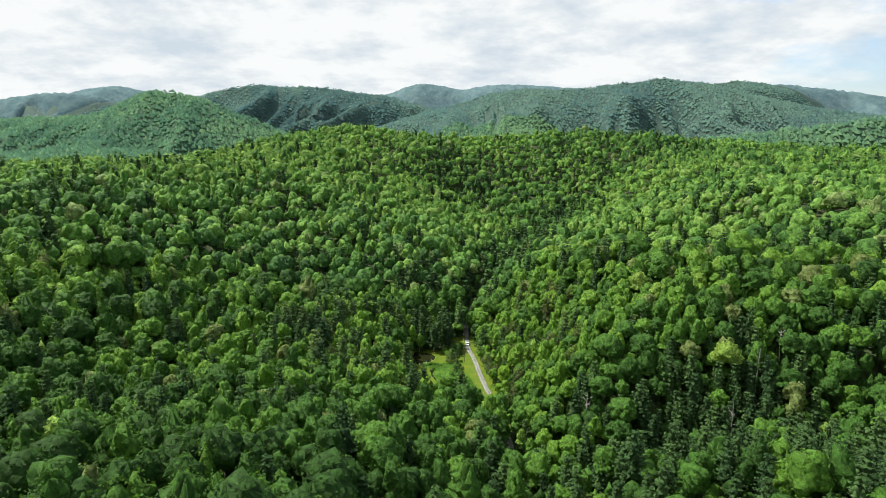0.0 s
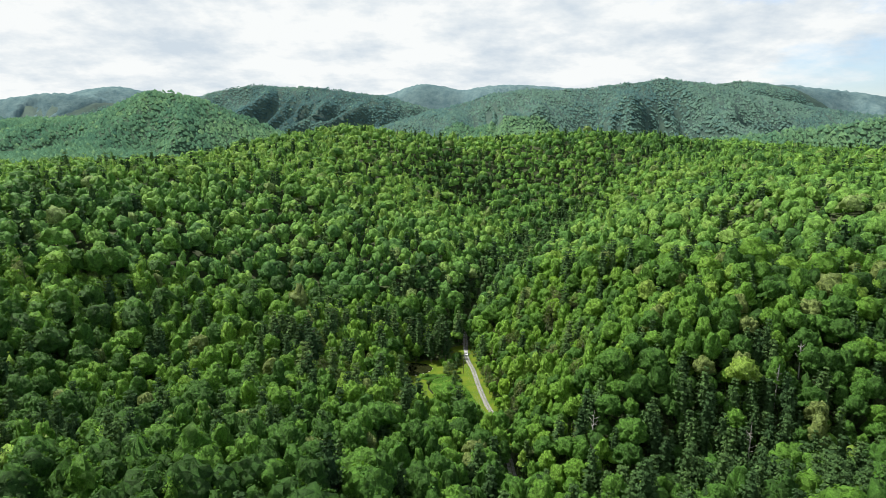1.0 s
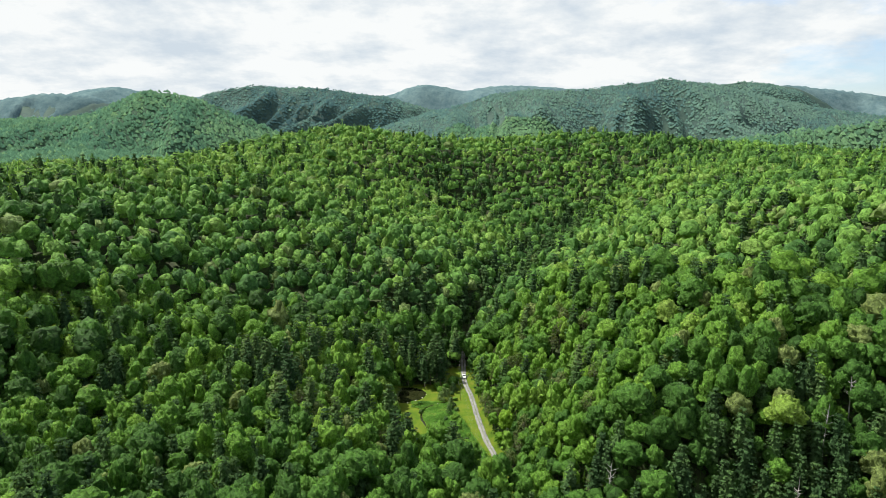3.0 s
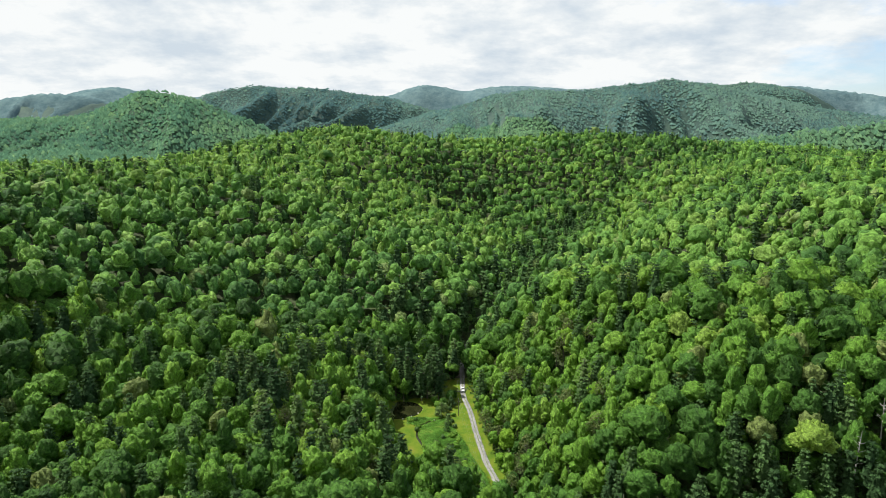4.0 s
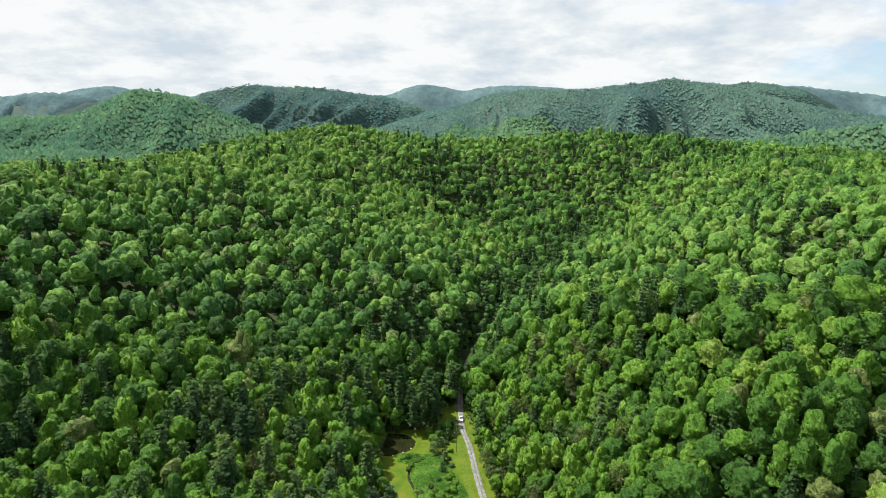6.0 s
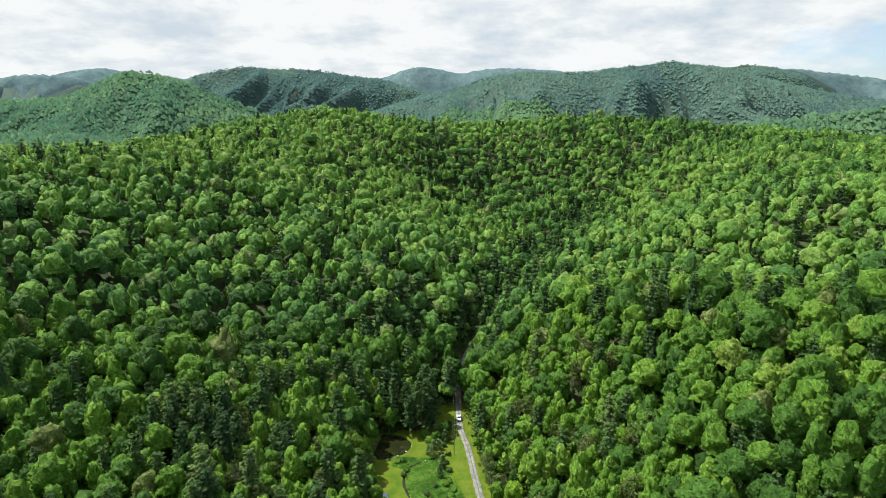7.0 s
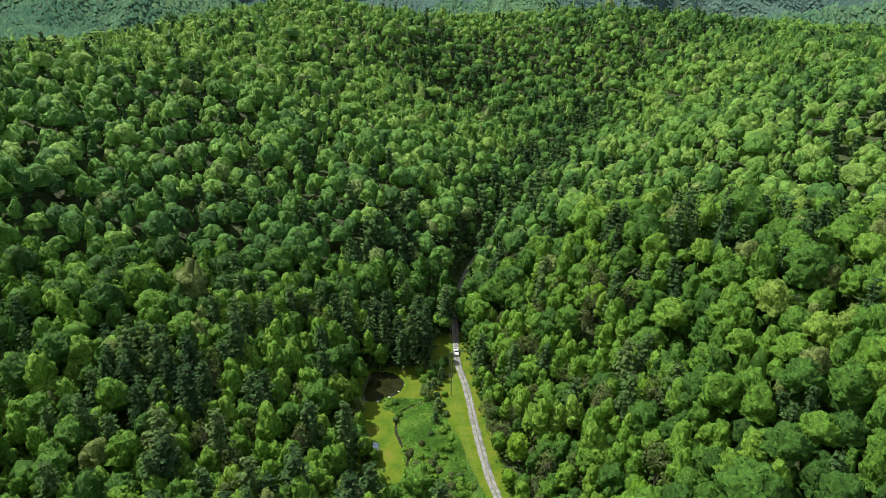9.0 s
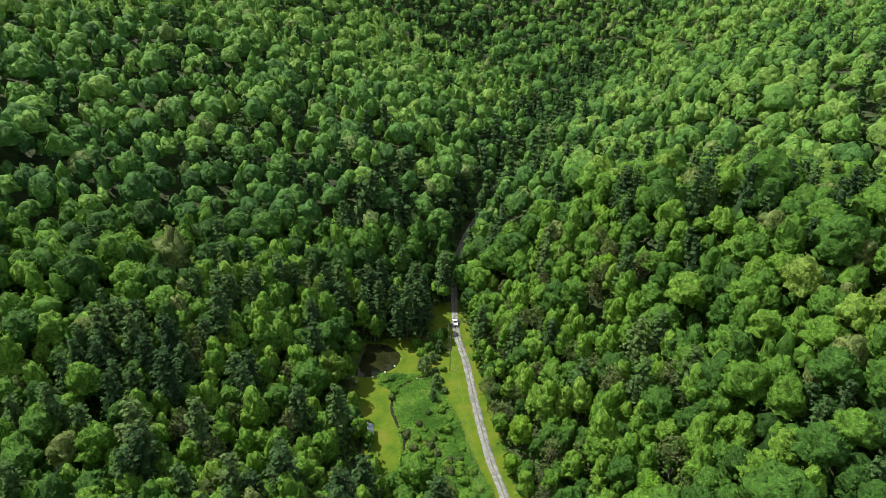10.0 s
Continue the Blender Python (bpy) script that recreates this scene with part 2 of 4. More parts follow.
MOUNTAIN_HAZED = [(0, (0.050, 0.104, 0.112)), (0.4, (0.072, 0.142, 0.136)), (1, (0.112, 0.194, 0.150))]
leaf_tree = foliage("leaf_tree", BROAD, True, reach_of=(0.06, 0.74))
leaf_forest = foliage("leaf_forest", BROAD, False)
poplar_leaf = foliage("poplar_leaf", BROAD, True, reach_of=(0.50, 0.90))
needle_tree = foliage("needle_tree", PINE, True, 0.15, gloss=0.02)
needle_forest = foliage("needle_forest", PINE, False, 0.15, gloss=0.02)
leaf_hill = foliage("leaf_hill", HILL, False, grain_scale=0.5, vary=0.9, gloss=0.08, relief=0.9)
leaf_far_hazed = foliage("leaf_far_hazed", FAR_HAZED, False, 0.3, grain_scale=0.14, vary=0.7, gloss=0.0, relief=0.4)
leaf_mountain_hazed = foliage("leaf_mountain_hazed", MOUNTAIN_HAZED, False, 0.3, grain_scale=0.09, vary=0.5, gloss=0.0, relief=0.3)
bark = surface("bark", [(0.3, (0.06, 0.05, 0.04)), (0.6, (0.16, 0.135, 0.11)), (0.8, (0.28, 0.25, 0.21))], 1.2, 0.9, bump=0.6)
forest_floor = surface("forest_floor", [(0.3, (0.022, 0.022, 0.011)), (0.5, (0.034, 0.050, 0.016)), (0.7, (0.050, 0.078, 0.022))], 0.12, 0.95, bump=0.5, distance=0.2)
# gaps between far crowns: shade and bluish haze put into the colour
far_floor = surface("far_shaded_gaps", [(0.3, (0.024, 0.056, 0.032)), (0.5, (0.036, 0.076, 0.040)), (0.7, (0.050, 0.098, 0.048))], 0.02, 0.95, bump=0.6, distance=3.0, fine=5)
mountain_floor = surface("mountain_shaded_gaps", [(0.3, (0.026, 0.054, 0.046)), (0.5, (0.038, 0.072, 0.058)), (0.7, (0.052, 0.090, 0.066))], 0.02, 0.95, bump=0.6, distance=3.0, fine=5)
lawn_mat = surface("lawn_grass", [(0.25, (0.040, 0.088, 0.008)), (0.45, (0.072, 0.120, 0.009)), (0.62, (0.102, 0.130, 0.013)), (0.80, (0.140, 0.124, 0.030))], 0.16, 0.9, spec=0.08, bump=0.6, distance=0.06, fine=14)
gravel = surface("gravel", [(0.32, (0.11, 0.11, 0.105)), (0.5, (0.175, 0.175, 0.17)), (0.7, (0.25, 0.248, 0.24))], 0.5, 0.95, bump=0.6, distance=0.03, fine=12)


def build_water():
    m, t = material("pond_water")
    n = noise_tex(t, 0.15, 3)
    col = ramp(t, n, [(0.35, (0.012, 0.015, 0.005)), (0.65, (0.022, 0.025, 0.009))])
    finish(t, principled(t, col, 0.04, 0, 0.2, noise_tex(t, 2.5, 3), 0.04, 0.02))
    return m


water = build_water()


# ---- building blocks ----
def raw_mesh(name, verts, faces, mat, smooth=False, normals=None):
    """A mesh from arrays; faces all of one size."""
    verts, faces = np.asarray(verts, np.float32), np.asarray(faces, np.int32)
    me = bpy.data.meshes.new(name)
    me.vertices.add(len(verts))
    me.vertices.foreach_set("co", verts.ravel())
    n, k = faces.shape
    me.loops.add(n * k)
    me.loops.foreach_set("vertex_index", faces.ravel())
    me.polygons.add(n)
    me.polygons.foreach_set("loop_start", np.arange(0, n * k, k, dtype=np.int32))
    me.polygons.foreach_set("use_smooth", np.full(n, smooth))
    me.materials.append(mat)
    me.update(calc_edges=True)
    if normals is not None:
        me.normals_split_custom_set_from_vertices(np.asarray(normals, np.float32).reshape(-1, 3))
    return me


def grid_faces(rows, cols, wrap=False):
    r, c = np.meshgrid(np.arange(rows - 1), np.arange(cols if wrap else cols - 1), indexing="ij")
    a = r * cols + c
    b = r * cols + (c + 1) % cols
    return np.stack([a, b, b + cols, a + cols], -1).reshape(-1, 4)


def bm_mesh(name, bm, mat, smooth=False):
    me = bpy.data.meshes.new(name)
    for f in bm.faces:
        f.smooth = smooth
    bm.to_mesh(me)
    bm.free()
    me.materials.append(mat)
    return me


def part(name, bm, mat, parent, label="", smooth=False):
    ob = new(name, bm_mesh(name, bm, mat, smooth))
    ob.parent = parent
    return tagged(ob, label)


def add_box(bm, x, y, z, sx, sy, sz, bevel=0.0, turn=0.0):
    m = Matrix.Translation((x, y, z)) @ Matrix.Rotation(turn, 4, "Z") @ Matrix.Diagonal((sx, sy, sz, 1))
    made = bmesh.ops.create_cube(bm, size=1, matrix=m)
    if bevel:
        edges = list({e for v in made["verts"] for e in v.link_edges})
        bmesh.ops.bevel(bm, geom=edges, offset=bevel, segments=2, affect="EDGES", profile=0.6)


def add_tube(bm, points, radii, sides=7):
    """A tapered tube through points."""
    rings = []
    for k, (p, r) in enumerate(zip(points, radii)):
        p = Vector(p)
        way = (Vector(points[min(k + 1, len(points) - 1)]) - Vector(points[max(k - 1, 0)])).normalized()
        side = way.orthogonal().normalized()
        other = way.cross(side)
        rings.append([bm.verts.new(p + r * (math.cos(a) * side + math.sin(a) * other)) for a in np.arange(sides) * math.tau / sides])
    for a, b in zip(rings, rings[1:]):
        for k in range(sides):
            bm.faces.new((a[k], a[(k + 1) % sides], b[(k + 1) % sides], b[k]))
    bm.faces.new(rings[0][::-1])
    bm.faces.new(rings[-1])


# ---- ground ----
def build_ground():
    ang = np.radians(np.concatenate([np.arange(-52, 52, 0.6), np.arange(52, 308, 3.2)]))
    rad = np.concatenate([12 * 1.0265 ** np.arange(171), np.arange(1062, 4000, 22), 4000 * 1.03 ** np.arange(1, 32)])
    a, r = np.meshgrid(ang, rad)
    x, y = 8 + (r * np.sin(a)), 100 + (r * np.cos(a))
    # far off the sheet is the closed canopy itself
    v = np.stack([x, y, ground(x, y) + 4.5 * np.clip((r - 1060) / 60, 0, 1)], -1).reshape(-1, 3)
    v = np.vstack([v, [[8, 100, float(ground(np.array([8.0]), np.array([100.0]))[0])]]])
    quads = grid_faces(len(rad), len(ang), True)
    hub = len(v) - 1
    k = np.arange(0, len(ang) - 1, 2)
    fan = np.column_stack([np.full(len(k), hub), k + 2 - (k + 2 >= len(ang)) * len(ang), k + 1, k])
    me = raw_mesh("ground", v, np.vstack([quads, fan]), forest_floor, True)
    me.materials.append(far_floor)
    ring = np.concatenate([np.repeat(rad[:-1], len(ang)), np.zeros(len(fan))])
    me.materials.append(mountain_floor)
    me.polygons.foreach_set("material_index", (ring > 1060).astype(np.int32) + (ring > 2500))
    tagged(new("ground", me), "wooded hills and a narrow valley of dark leaf-littered earth", "ground", kind="structure")


build_ground()


# ---- trees ----
rng = np.random.default_rng(11)


def unit(n):
    v = rng.normal(size=(n, 3))
    return v / np.linalg.norm(v, axis=1)[:, None]


def leaf_tris(points, out, size, loose=0.9):
    """One triangle of leaves at each point, facing about outward; a soft normal for each corner."""
    n = len(points)
    out = out / np.linalg.norm(out, axis=1)[:, None]
    nor = out + loose * unit(n)
    nor /= np.linalg.norm(nor, axis=1)[:, None]
    a = np.cross(nor, unit(n))
    a /= np.linalg.norm(a, axis=1)[:, None]
    b = np.cross(nor, a)
    s = size * rng.uniform(0.65, 1.35, (n, 1))
    tri = []
    for k in range(3):
        w = k * math.tau / 3 + rng.uniform(-0.45, 0.45, (n, 1))
        tri.append(points + s * 0.62 * (np.cos(w) * a + np.sin(w) * b))
    soft = out * 0.85 + nor * 0.42
    soft /= np.linalg.norm(soft, axis=1)[:, None]
    return np.concatenate([np.stack(tri, 1), np.repeat(soft[:, None], 3, 1)], 2)


ICO = {}


def ico(level):
    if level not in ICO:
        bm = bmesh.new()
        bmesh.ops.create_icosphere(bm, subdivisions=level + 1, radius=1)
        bm.verts.ensure_lookup_table()
        v = np.array([w.co[:] for w in bm.verts])
        f = np.array([[w.index for w in g.verts] for g in bm.faces])
        bm.free()
        ICO[level] = (v, f)
    return ICO[level]


def with_normals(v, f):
    """Corners of a closed form and their smooth normals, as rows of six."""
    fn = np.cross(v[f[:, 1]] - v[f[:, 0]], v[f[:, 2]] - v[f[:, 0]])
    vn = np.zeros_like(v)
    for k in range(3):
        np.add.at(vn, f[:, k], fn)
    vn /= np.linalg.norm(vn, axis=1)[:, None] + 1e-9
    return np.concatenate([v[f], vn[f]], 2)


def lobed_crown(lobes, n, size, level, fill=(0.82, 1.05), under=-0.45, loose=0.8, rough=0.42):
    """lobes: centre and radius rows, the main one last. A lumpy crown whose surface is the lobes' outside, with clumps of leaves on it."""
    c, r = lobes[:, :3], lobes[:, 3]
    mid = c[-1]
    tris = []
    if level:
        d, f = ico(level)
        rel = c - mid
        b = d @ rel.T
        disc = b ** 2 - (rel ** 2).sum(1) + r ** 2
        far = np.where(disc > 0, b + np.sqrt(np.maximum(disc, 0)), 0).max(1)
        v = d * (np.maximum(far, r[-1] * 0.9) * rng.uniform(*fill, len(d)))[:, None]
        keep = d[f].mean(1)[:, 2] > under
        shell = with_normals(v + mid, f)[keep]
        # each spray of leaves on the crown faces its own way
        shell[:, :, 3:] += rough * unit(len(shell))[:, None]
        shell[:, :, 3:] /= np.linalg.norm(shell[:, :, 3:], axis=2)[:, :, None] + 1e-9
        tris.append(shell)
    if not n:
        return np.concatenate(tris)
    w = r ** 2 / (r ** 2).sum()
    pick = rng.choice(len(c), n * 4, p=w)
    d = unit(n * 4)
    d[:, 2] = np.where(d[:, 2] < -0.35, -d[:, 2], d[:, 2])
    p = c[pick] + d * (r[pick] * rng.uniform(0.86, 1.08, n * 4))[:, None]
    inside = (np.linalg.norm(p[:, None] - c[None], axis=2) < r[None] * 0.84).any(1)
    keep = np.flatnonzero(~inside)[:n]
    tris.append(leaf_tris(p[keep], d[keep], size, loose))
    return np.concatenate(tris)


def dome_lobes(count, radius=5.0, low=8.0, top=20.0):
    """Heads of leaf spread evenly over a dome, each a little in or out of it."""
    k = np.arange(count)
    z = 0.97 - 1.25 * (k + rng.uniform(0, 0.8, count)) / count
    a = k * 2.39996 + rng.uniform(-0.5, 0.5, count)
    d = np.column_stack([np.sqrt(1 - z ** 2) * np.cos(a), np.sqrt(1 - z ** 2) * np.sin(a), z])
    h = (top - low) / 2
    mid = np.array([0, 0, low + h * 0.85])
    r = radius * rng.uniform(0.26, 0.46, count) * (20 / count) ** 0.35
    c = mid + d * (np.array([radius, radius, h * 1.1]) * rng.uniform(0.88, 1.10, (count, 1)) - r[:, None])
    core = np.array([[*mid, radius * 0.58]])
    return np.vstack([np.column_stack([c, r]), core])


def poplar_lobes(count, radius=3.4, low=5.0, top=22.0):
    f = rng.uniform(0, 1, count) ** 0.85
    prof = radius * np.sin(np.pi * np.clip(0.20 + 0.71 * f, 0, 1)) ** 0.7
    a = rng.uniform(0, math.tau, count)
    r = (0.30 + 0.25 * rng.uniform(size=count)) * np.maximum(prof, 1.3)
    k = np.maximum(prof - r, 0)
    c = np.column_stack([k * np.cos(a), k * np.sin(a), low + f * (top - low) - r * 0.5])
    core = np.array([[0, 0, low + (top - low) * q, radius * s] for q, s in ((0.22, 0.62), (0.66, 0.54), (0.84, 0.36), (0.42, 0.66))])
    return np.vstack([np.column_stack([c, r]), core])


def pine_crown(n, size, low=7.0, top=25.0, spread=4.6):
    """Whorls of flat sprays with gaps between them."""
    tiers = max(4, int(n ** 0.375))
    pts, outs = [], []
    per = max(2, n // (tiers * 6))
    for k in range(tiers):
        f = (k + rng.uniform(-0.3, 0.3)) / tiers
        z = low + (top - low) * f
        ln = spread * (1 - f) ** 0.7 * (0.55 + 0.45 * min(1, f * 4 + 0.4)) + 0.5
        for q in range(6):
            a = (q + rng.uniform(-0.4, 0.4)) * math.tau / 6 + k
            m = ln * rng.uniform(0.65, 1.15)
            s = np.sqrt(rng.uniform(0.05, 1, per))
            side = rng.normal(0, 0.13, per) * m * s
            x, y = s * m * np.cos(a) - side * np.sin(a), s * m * np.sin(a) + side * np.cos(a)
            pts.append(np.column_stack([x, y, z + 0.20 * s * m + rng.normal(0, 0.16, per)]))
            outs.append(np.column_stack([0.5 * np.cos(a) * np.ones(per), 0.5 * np.sin(a) * np.ones(per), np.ones(per)]))
    return leaf_tris(np.concatenate(pts), np.concatenate(outs), size, 0.5)


def shell_crown(sides, rings, radius, low, top):
    """A lumpy closed cap, for trees far away."""
    v = []
    for k in range(rings):
        f = k / rings
        rr = radius * math.cos(f * math.pi / 2) ** 0.6
        z = low + (top - low) * math.sin(f * math.pi / 2)
        for q in range(sides):
            a = (q + 0.5 * (k % 2) + rng.uniform(-0.3, 0.3)) * math.tau / sides
            s = rng.uniform(0.75, 1.2)
            v.append((s * rr * math.cos(a), s * rr * math.sin(a), z + rng.uniform(-0.12, 0.12) * (top - low)))
    v.append((rng.uniform(-0.2, 0.2) * radius, rng.uniform(-0.2, 0.2) * radius, top))
    v = np.array(v)
    t = []
    for k in range(rings - 1):
        for q in range(sides):
            a, b = k * sides + q, k * sides + (q + 1) % sides
            t += [(a, b, b + sides), (a, b + sides, a + sides)]
    for q in range(sides):
        t.append(((rings - 1) * sides + q, (rings - 1) * sides + (q + 1) % sides, rings * sides))
    return with_normals(v, np.array(t))


def stem_tris(height, r):
    a = np.arange(4) * math.tau / 4
    lo = np.column_stack([r * np.cos(a), r * np.sin(a), np.full(4, -1.0)])
    hi = np.column_stack([0.4 * r * np.cos(a), 0.4 * r * np.sin(a), np.full(4, height)])
    t = []
    for k in range(4):
        j = (k + 1) % 4
        t += [(lo[k], lo[j], hi[j]), (lo[k], hi[j], hi[k])]
    t = np.array(t)
    return with_normals(t.reshape(-1, 3), np.arange(24).reshape(-1, 3))


def canopy_tone(x, y):
    """Random stands of lighter and darker leaf, with shade and sunlight put into the tone by place."""
    t = 0.42 + 0.18 * value_noise(x / 120, y / 120, 21) + 0.12 * value_noise(x / 45, y / 45, 22)
    # far off, broader patches: mixed woods, and cloud shadow put into the tone
    t = t + np.clip((np.hypot(x, y) - 900) / 600, 0, 1) * (0.34 * value_noise(x / 420, y / 420, 23) + 0.28 * value_noise(x / 170, y / 170, 24))
    # near woods toned down for shade, the middle hill toned up as sunlit
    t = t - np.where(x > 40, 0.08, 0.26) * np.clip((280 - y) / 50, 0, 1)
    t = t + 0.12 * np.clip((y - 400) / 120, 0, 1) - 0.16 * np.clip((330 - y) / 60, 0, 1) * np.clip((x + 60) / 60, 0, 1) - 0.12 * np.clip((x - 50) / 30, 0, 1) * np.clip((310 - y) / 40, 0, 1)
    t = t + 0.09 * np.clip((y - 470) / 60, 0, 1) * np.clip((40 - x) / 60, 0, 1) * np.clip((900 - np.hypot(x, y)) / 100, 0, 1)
    # shade along the valley and sun on the east spur, put into the tone
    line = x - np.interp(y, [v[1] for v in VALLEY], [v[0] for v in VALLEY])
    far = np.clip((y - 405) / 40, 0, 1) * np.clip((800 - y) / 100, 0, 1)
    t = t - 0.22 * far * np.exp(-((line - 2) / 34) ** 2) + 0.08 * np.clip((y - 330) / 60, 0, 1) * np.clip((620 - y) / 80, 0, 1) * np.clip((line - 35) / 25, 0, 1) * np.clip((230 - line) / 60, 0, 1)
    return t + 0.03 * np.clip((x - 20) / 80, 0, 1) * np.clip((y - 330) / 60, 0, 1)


STANDS = [(110, 205, 60, 0.75), (40, 215, 30, 0.5), (-5, 402, 22, 0.75), (-6, 440, 32, 0.55), (-78, 325, 17, 0.95), (-45, 395, 24, 0.30), (30, 490, 32, 0.75), (58, 552, 34, 0.7), (92, 625, 36, 0.65), (140, 715, 40, 0.6), (-35, 270, 30, 0.2), (-120, 225, 30, 0.3), (-60, 232, 30, 0.3), (-90, 470, 25, 0.3)]


def pine_chance(x, y):
    p = 0.05 + 0.10 * np.clip(value_noise(x / 70, y / 70, 31) * 2, 0, 1)
    for a, b, r, q in STANDS:
        p = np.maximum(p, q * np.exp(-(((x - a) ** 2 + (y - b) ** 2) / r ** 2) ** 2))
    return p


def scatter(x0, x1, y0, y1, cell, test):
    """Jittered places on a grid, where test allows."""
    gx, gy = np.meshgrid(np.arange(x0, x1, cell), np.arange(y0, y1, cell * 0.87))
    gx = gx + (np.arange(gx.shape[0])[:, None] % 2) * cell / 2
    x = (gx + rng.uniform(-0.36, 0.36, gx.shape) * cell).ravel()
    y = (gy + rng.uniform(-0.36, 0.36, gy.shape) * cell).ravel()
    ok = test(x, y)
    return x[ok], y[ok]


def reach(x, y):
    return np.hypot(x - 8, y - 100)


def in_fan(x, y, wide=0.80):
    return (y > -20) & (np.abs(x - 5) < wide * (y + 60) + 30)


def bare_patch(x, y):
    return np.hypot(x - 146, y - 217) < 5.0


def hero_zone(x, y):
    return (x > -72) & (x < 78) & (y > 282) & (y < 402)


def forest(name, label, templates, x, y, scale, tone, mat, squash=None, lean=False):
    """One sheet of woods: every tree a turned and scaled copy of a template, written into one mesh."""
    n = len(x)
    z = ground(x, y) - 0.4
    # far off each crown follows the slope, as the closed canopy does
    gx = np.clip((ground(x + 8, y) - ground(x - 8, y)) / 16, -0.45, 0.45) * lean
    gy = np.clip((ground(x, y + 8) - ground(x, y - 8)) / 16, -0.45, 0.45) * lean
    which = rng.integers(0, len(templates), n)
    turn = rng.uniform(0, math.tau, n)
    tall = scale ** 0.7 * rng.uniform(0.88, 1.12, n) if squash is None else squash
    vs, ts = [], []
    for k, tpl in enumerate(templates):
        idx = np.flatnonzero(which == k)
        if not len(idx):
            continue
        p = tpl.reshape(-1, 6)
        c, s = np.cos(turn[idx])[:, None], np.sin(turn[idx])[:, None]
        sc = scale[idx][:, None]
        out = np.empty((len(idx), len(p), 6), np.float32)
        out[:, :, 0] = (c * p[:, 0] - s * p[:, 1]) * sc + x[idx][:, None]
        out[:, :, 1] = (s * p[:, 0] + c * p[:, 1]) * sc + y[idx][:, None]
        out[:, :, 2] = p[:, 2] * tall[idx][:, None] + z[idx][:, None]
        if lean:
            out[:, :, 2] += (out[:, :, 0] - x[idx][:, None]) * gx[idx][:, None] + (out[:, :, 1] - y[idx][:, None]) * gy[idx][:, None]
        out[:, :, 3] = c * p[:, 3] - s * p[:, 4]
        out[:, :, 4] = s * p[:, 3] + c * p[:, 4]
        out[:, :, 5] = p[:, 5]
        if lean:
            out[:, :, 3] -= 0.9 * gx[idx][:, None]
            out[:, :, 4] -= 0.9 * gy[idx][:, None]
            out[:, :, 5] += 0.9
            out[:, :, 3:] /= np.linalg.norm(out[:, :, 3:], axis=2)[:, :, None] + 1e-9
        vs.append(out.reshape(-1, 6))
        ts.append(np.repeat(tone[idx].astype(np.float32), len(p)))
    v, t = np.concatenate(vs), np.concatenate(ts)
    me = raw_mesh(name, v[:, :3], np.arange(len(v), dtype=np.int32).reshape(-1, 3), mat, True, v[:, 3:])
    at = me.attributes.new("tone", "FLOAT", "POINT")
    at.data.foreach_set("value", t)
    return tagged(new(name, me), label, "forest", kind="stuff")


def tones(x, y, spread=0.20):
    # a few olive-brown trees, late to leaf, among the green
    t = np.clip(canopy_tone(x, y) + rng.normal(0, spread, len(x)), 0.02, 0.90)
    return np.where(rng.uniform(size=len(x)) < 0.03, 0.98, t)


def woods(cell, test, box, broad, conifer, names, big=1.0, far_mat=None, lighter=0.0, conifers=True, leaf=None):
    x, y = scatter(*box, cell, test)
    pine = (rng.uniform(size=len(x)) < pine_chance(x, y)) & conifers
    b = ~pine
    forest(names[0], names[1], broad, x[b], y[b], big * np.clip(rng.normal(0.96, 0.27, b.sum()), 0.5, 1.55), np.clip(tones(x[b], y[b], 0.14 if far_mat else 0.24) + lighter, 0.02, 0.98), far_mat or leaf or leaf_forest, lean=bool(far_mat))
    if pine.any():
        forest(names[2], names[3], conifer, x[pine], y[pine], big * rng.uniform(0.75, 1.15, pine.sum()), rng.uniform(0, 1, pine.sum()) * 0.7, far_mat or needle_forest)


def near_broad(n, size, level, under=-0.35):
    out = [np.concatenate([lobed_crown(dome_lobes(c, r, lo, hi), n, size, level, under=under), stem_tris(lo + 3, 0.28)]) for c, r, lo, hi in ((30, 5.2, 6, 19), (38, 6.0, 6, 20), (26, 4.6, 5, 18), (34, 5.0, 6, 19.5))]
    out += [np.concatenate([lobed_crown(poplar_lobes(c, r, lo, hi), n, size, level, under=under), stem_tris(lo + 3, 0.25)]) for c, r, lo, hi in ((34, 4.0, 3, 20), (40, 4.6, 3, 20))]
    return out


def round_crowns(n, size, level, radius=5.1, under=-0.1):
    """Broad rounded crowns that read as single heads of leaf from afar."""
    out = [lobed_crown(dome_lobes(c, radius * q, lo, hi), n, size, level, (0.82, 1.06), under, 0.6) for c, q, lo, hi in ((16, 0.85, 5, 18), (22, 1.0, 5, 18.5), (18, 1.1, 5, 18), (15, 0.95, 4, 18.5), (26, 1.2, 5, 18))]
    return out + [lobed_crown(poplar_lobes(18, radius * q, 4, hi), n, size, level, (0.82, 1.06), under, 0.6) for q, hi in ((0.68, 19.5), (0.80, 18.5), (0.60, 21))]


def faces_camera(x, y):
    """Slopes turned towards the camera's eye at 137 m, not the backs of the ridges."""
    r = reach(x, y)
    dx, dy = (x - 8) / r, (y - 100) / r
    rise = (ground(x + 14 * dx, y + 14 * dy) - ground(x - 14 * dx, y - 14 * dy)) / 28
    return rise > (ground(x, y) - 137) / r - 0.10


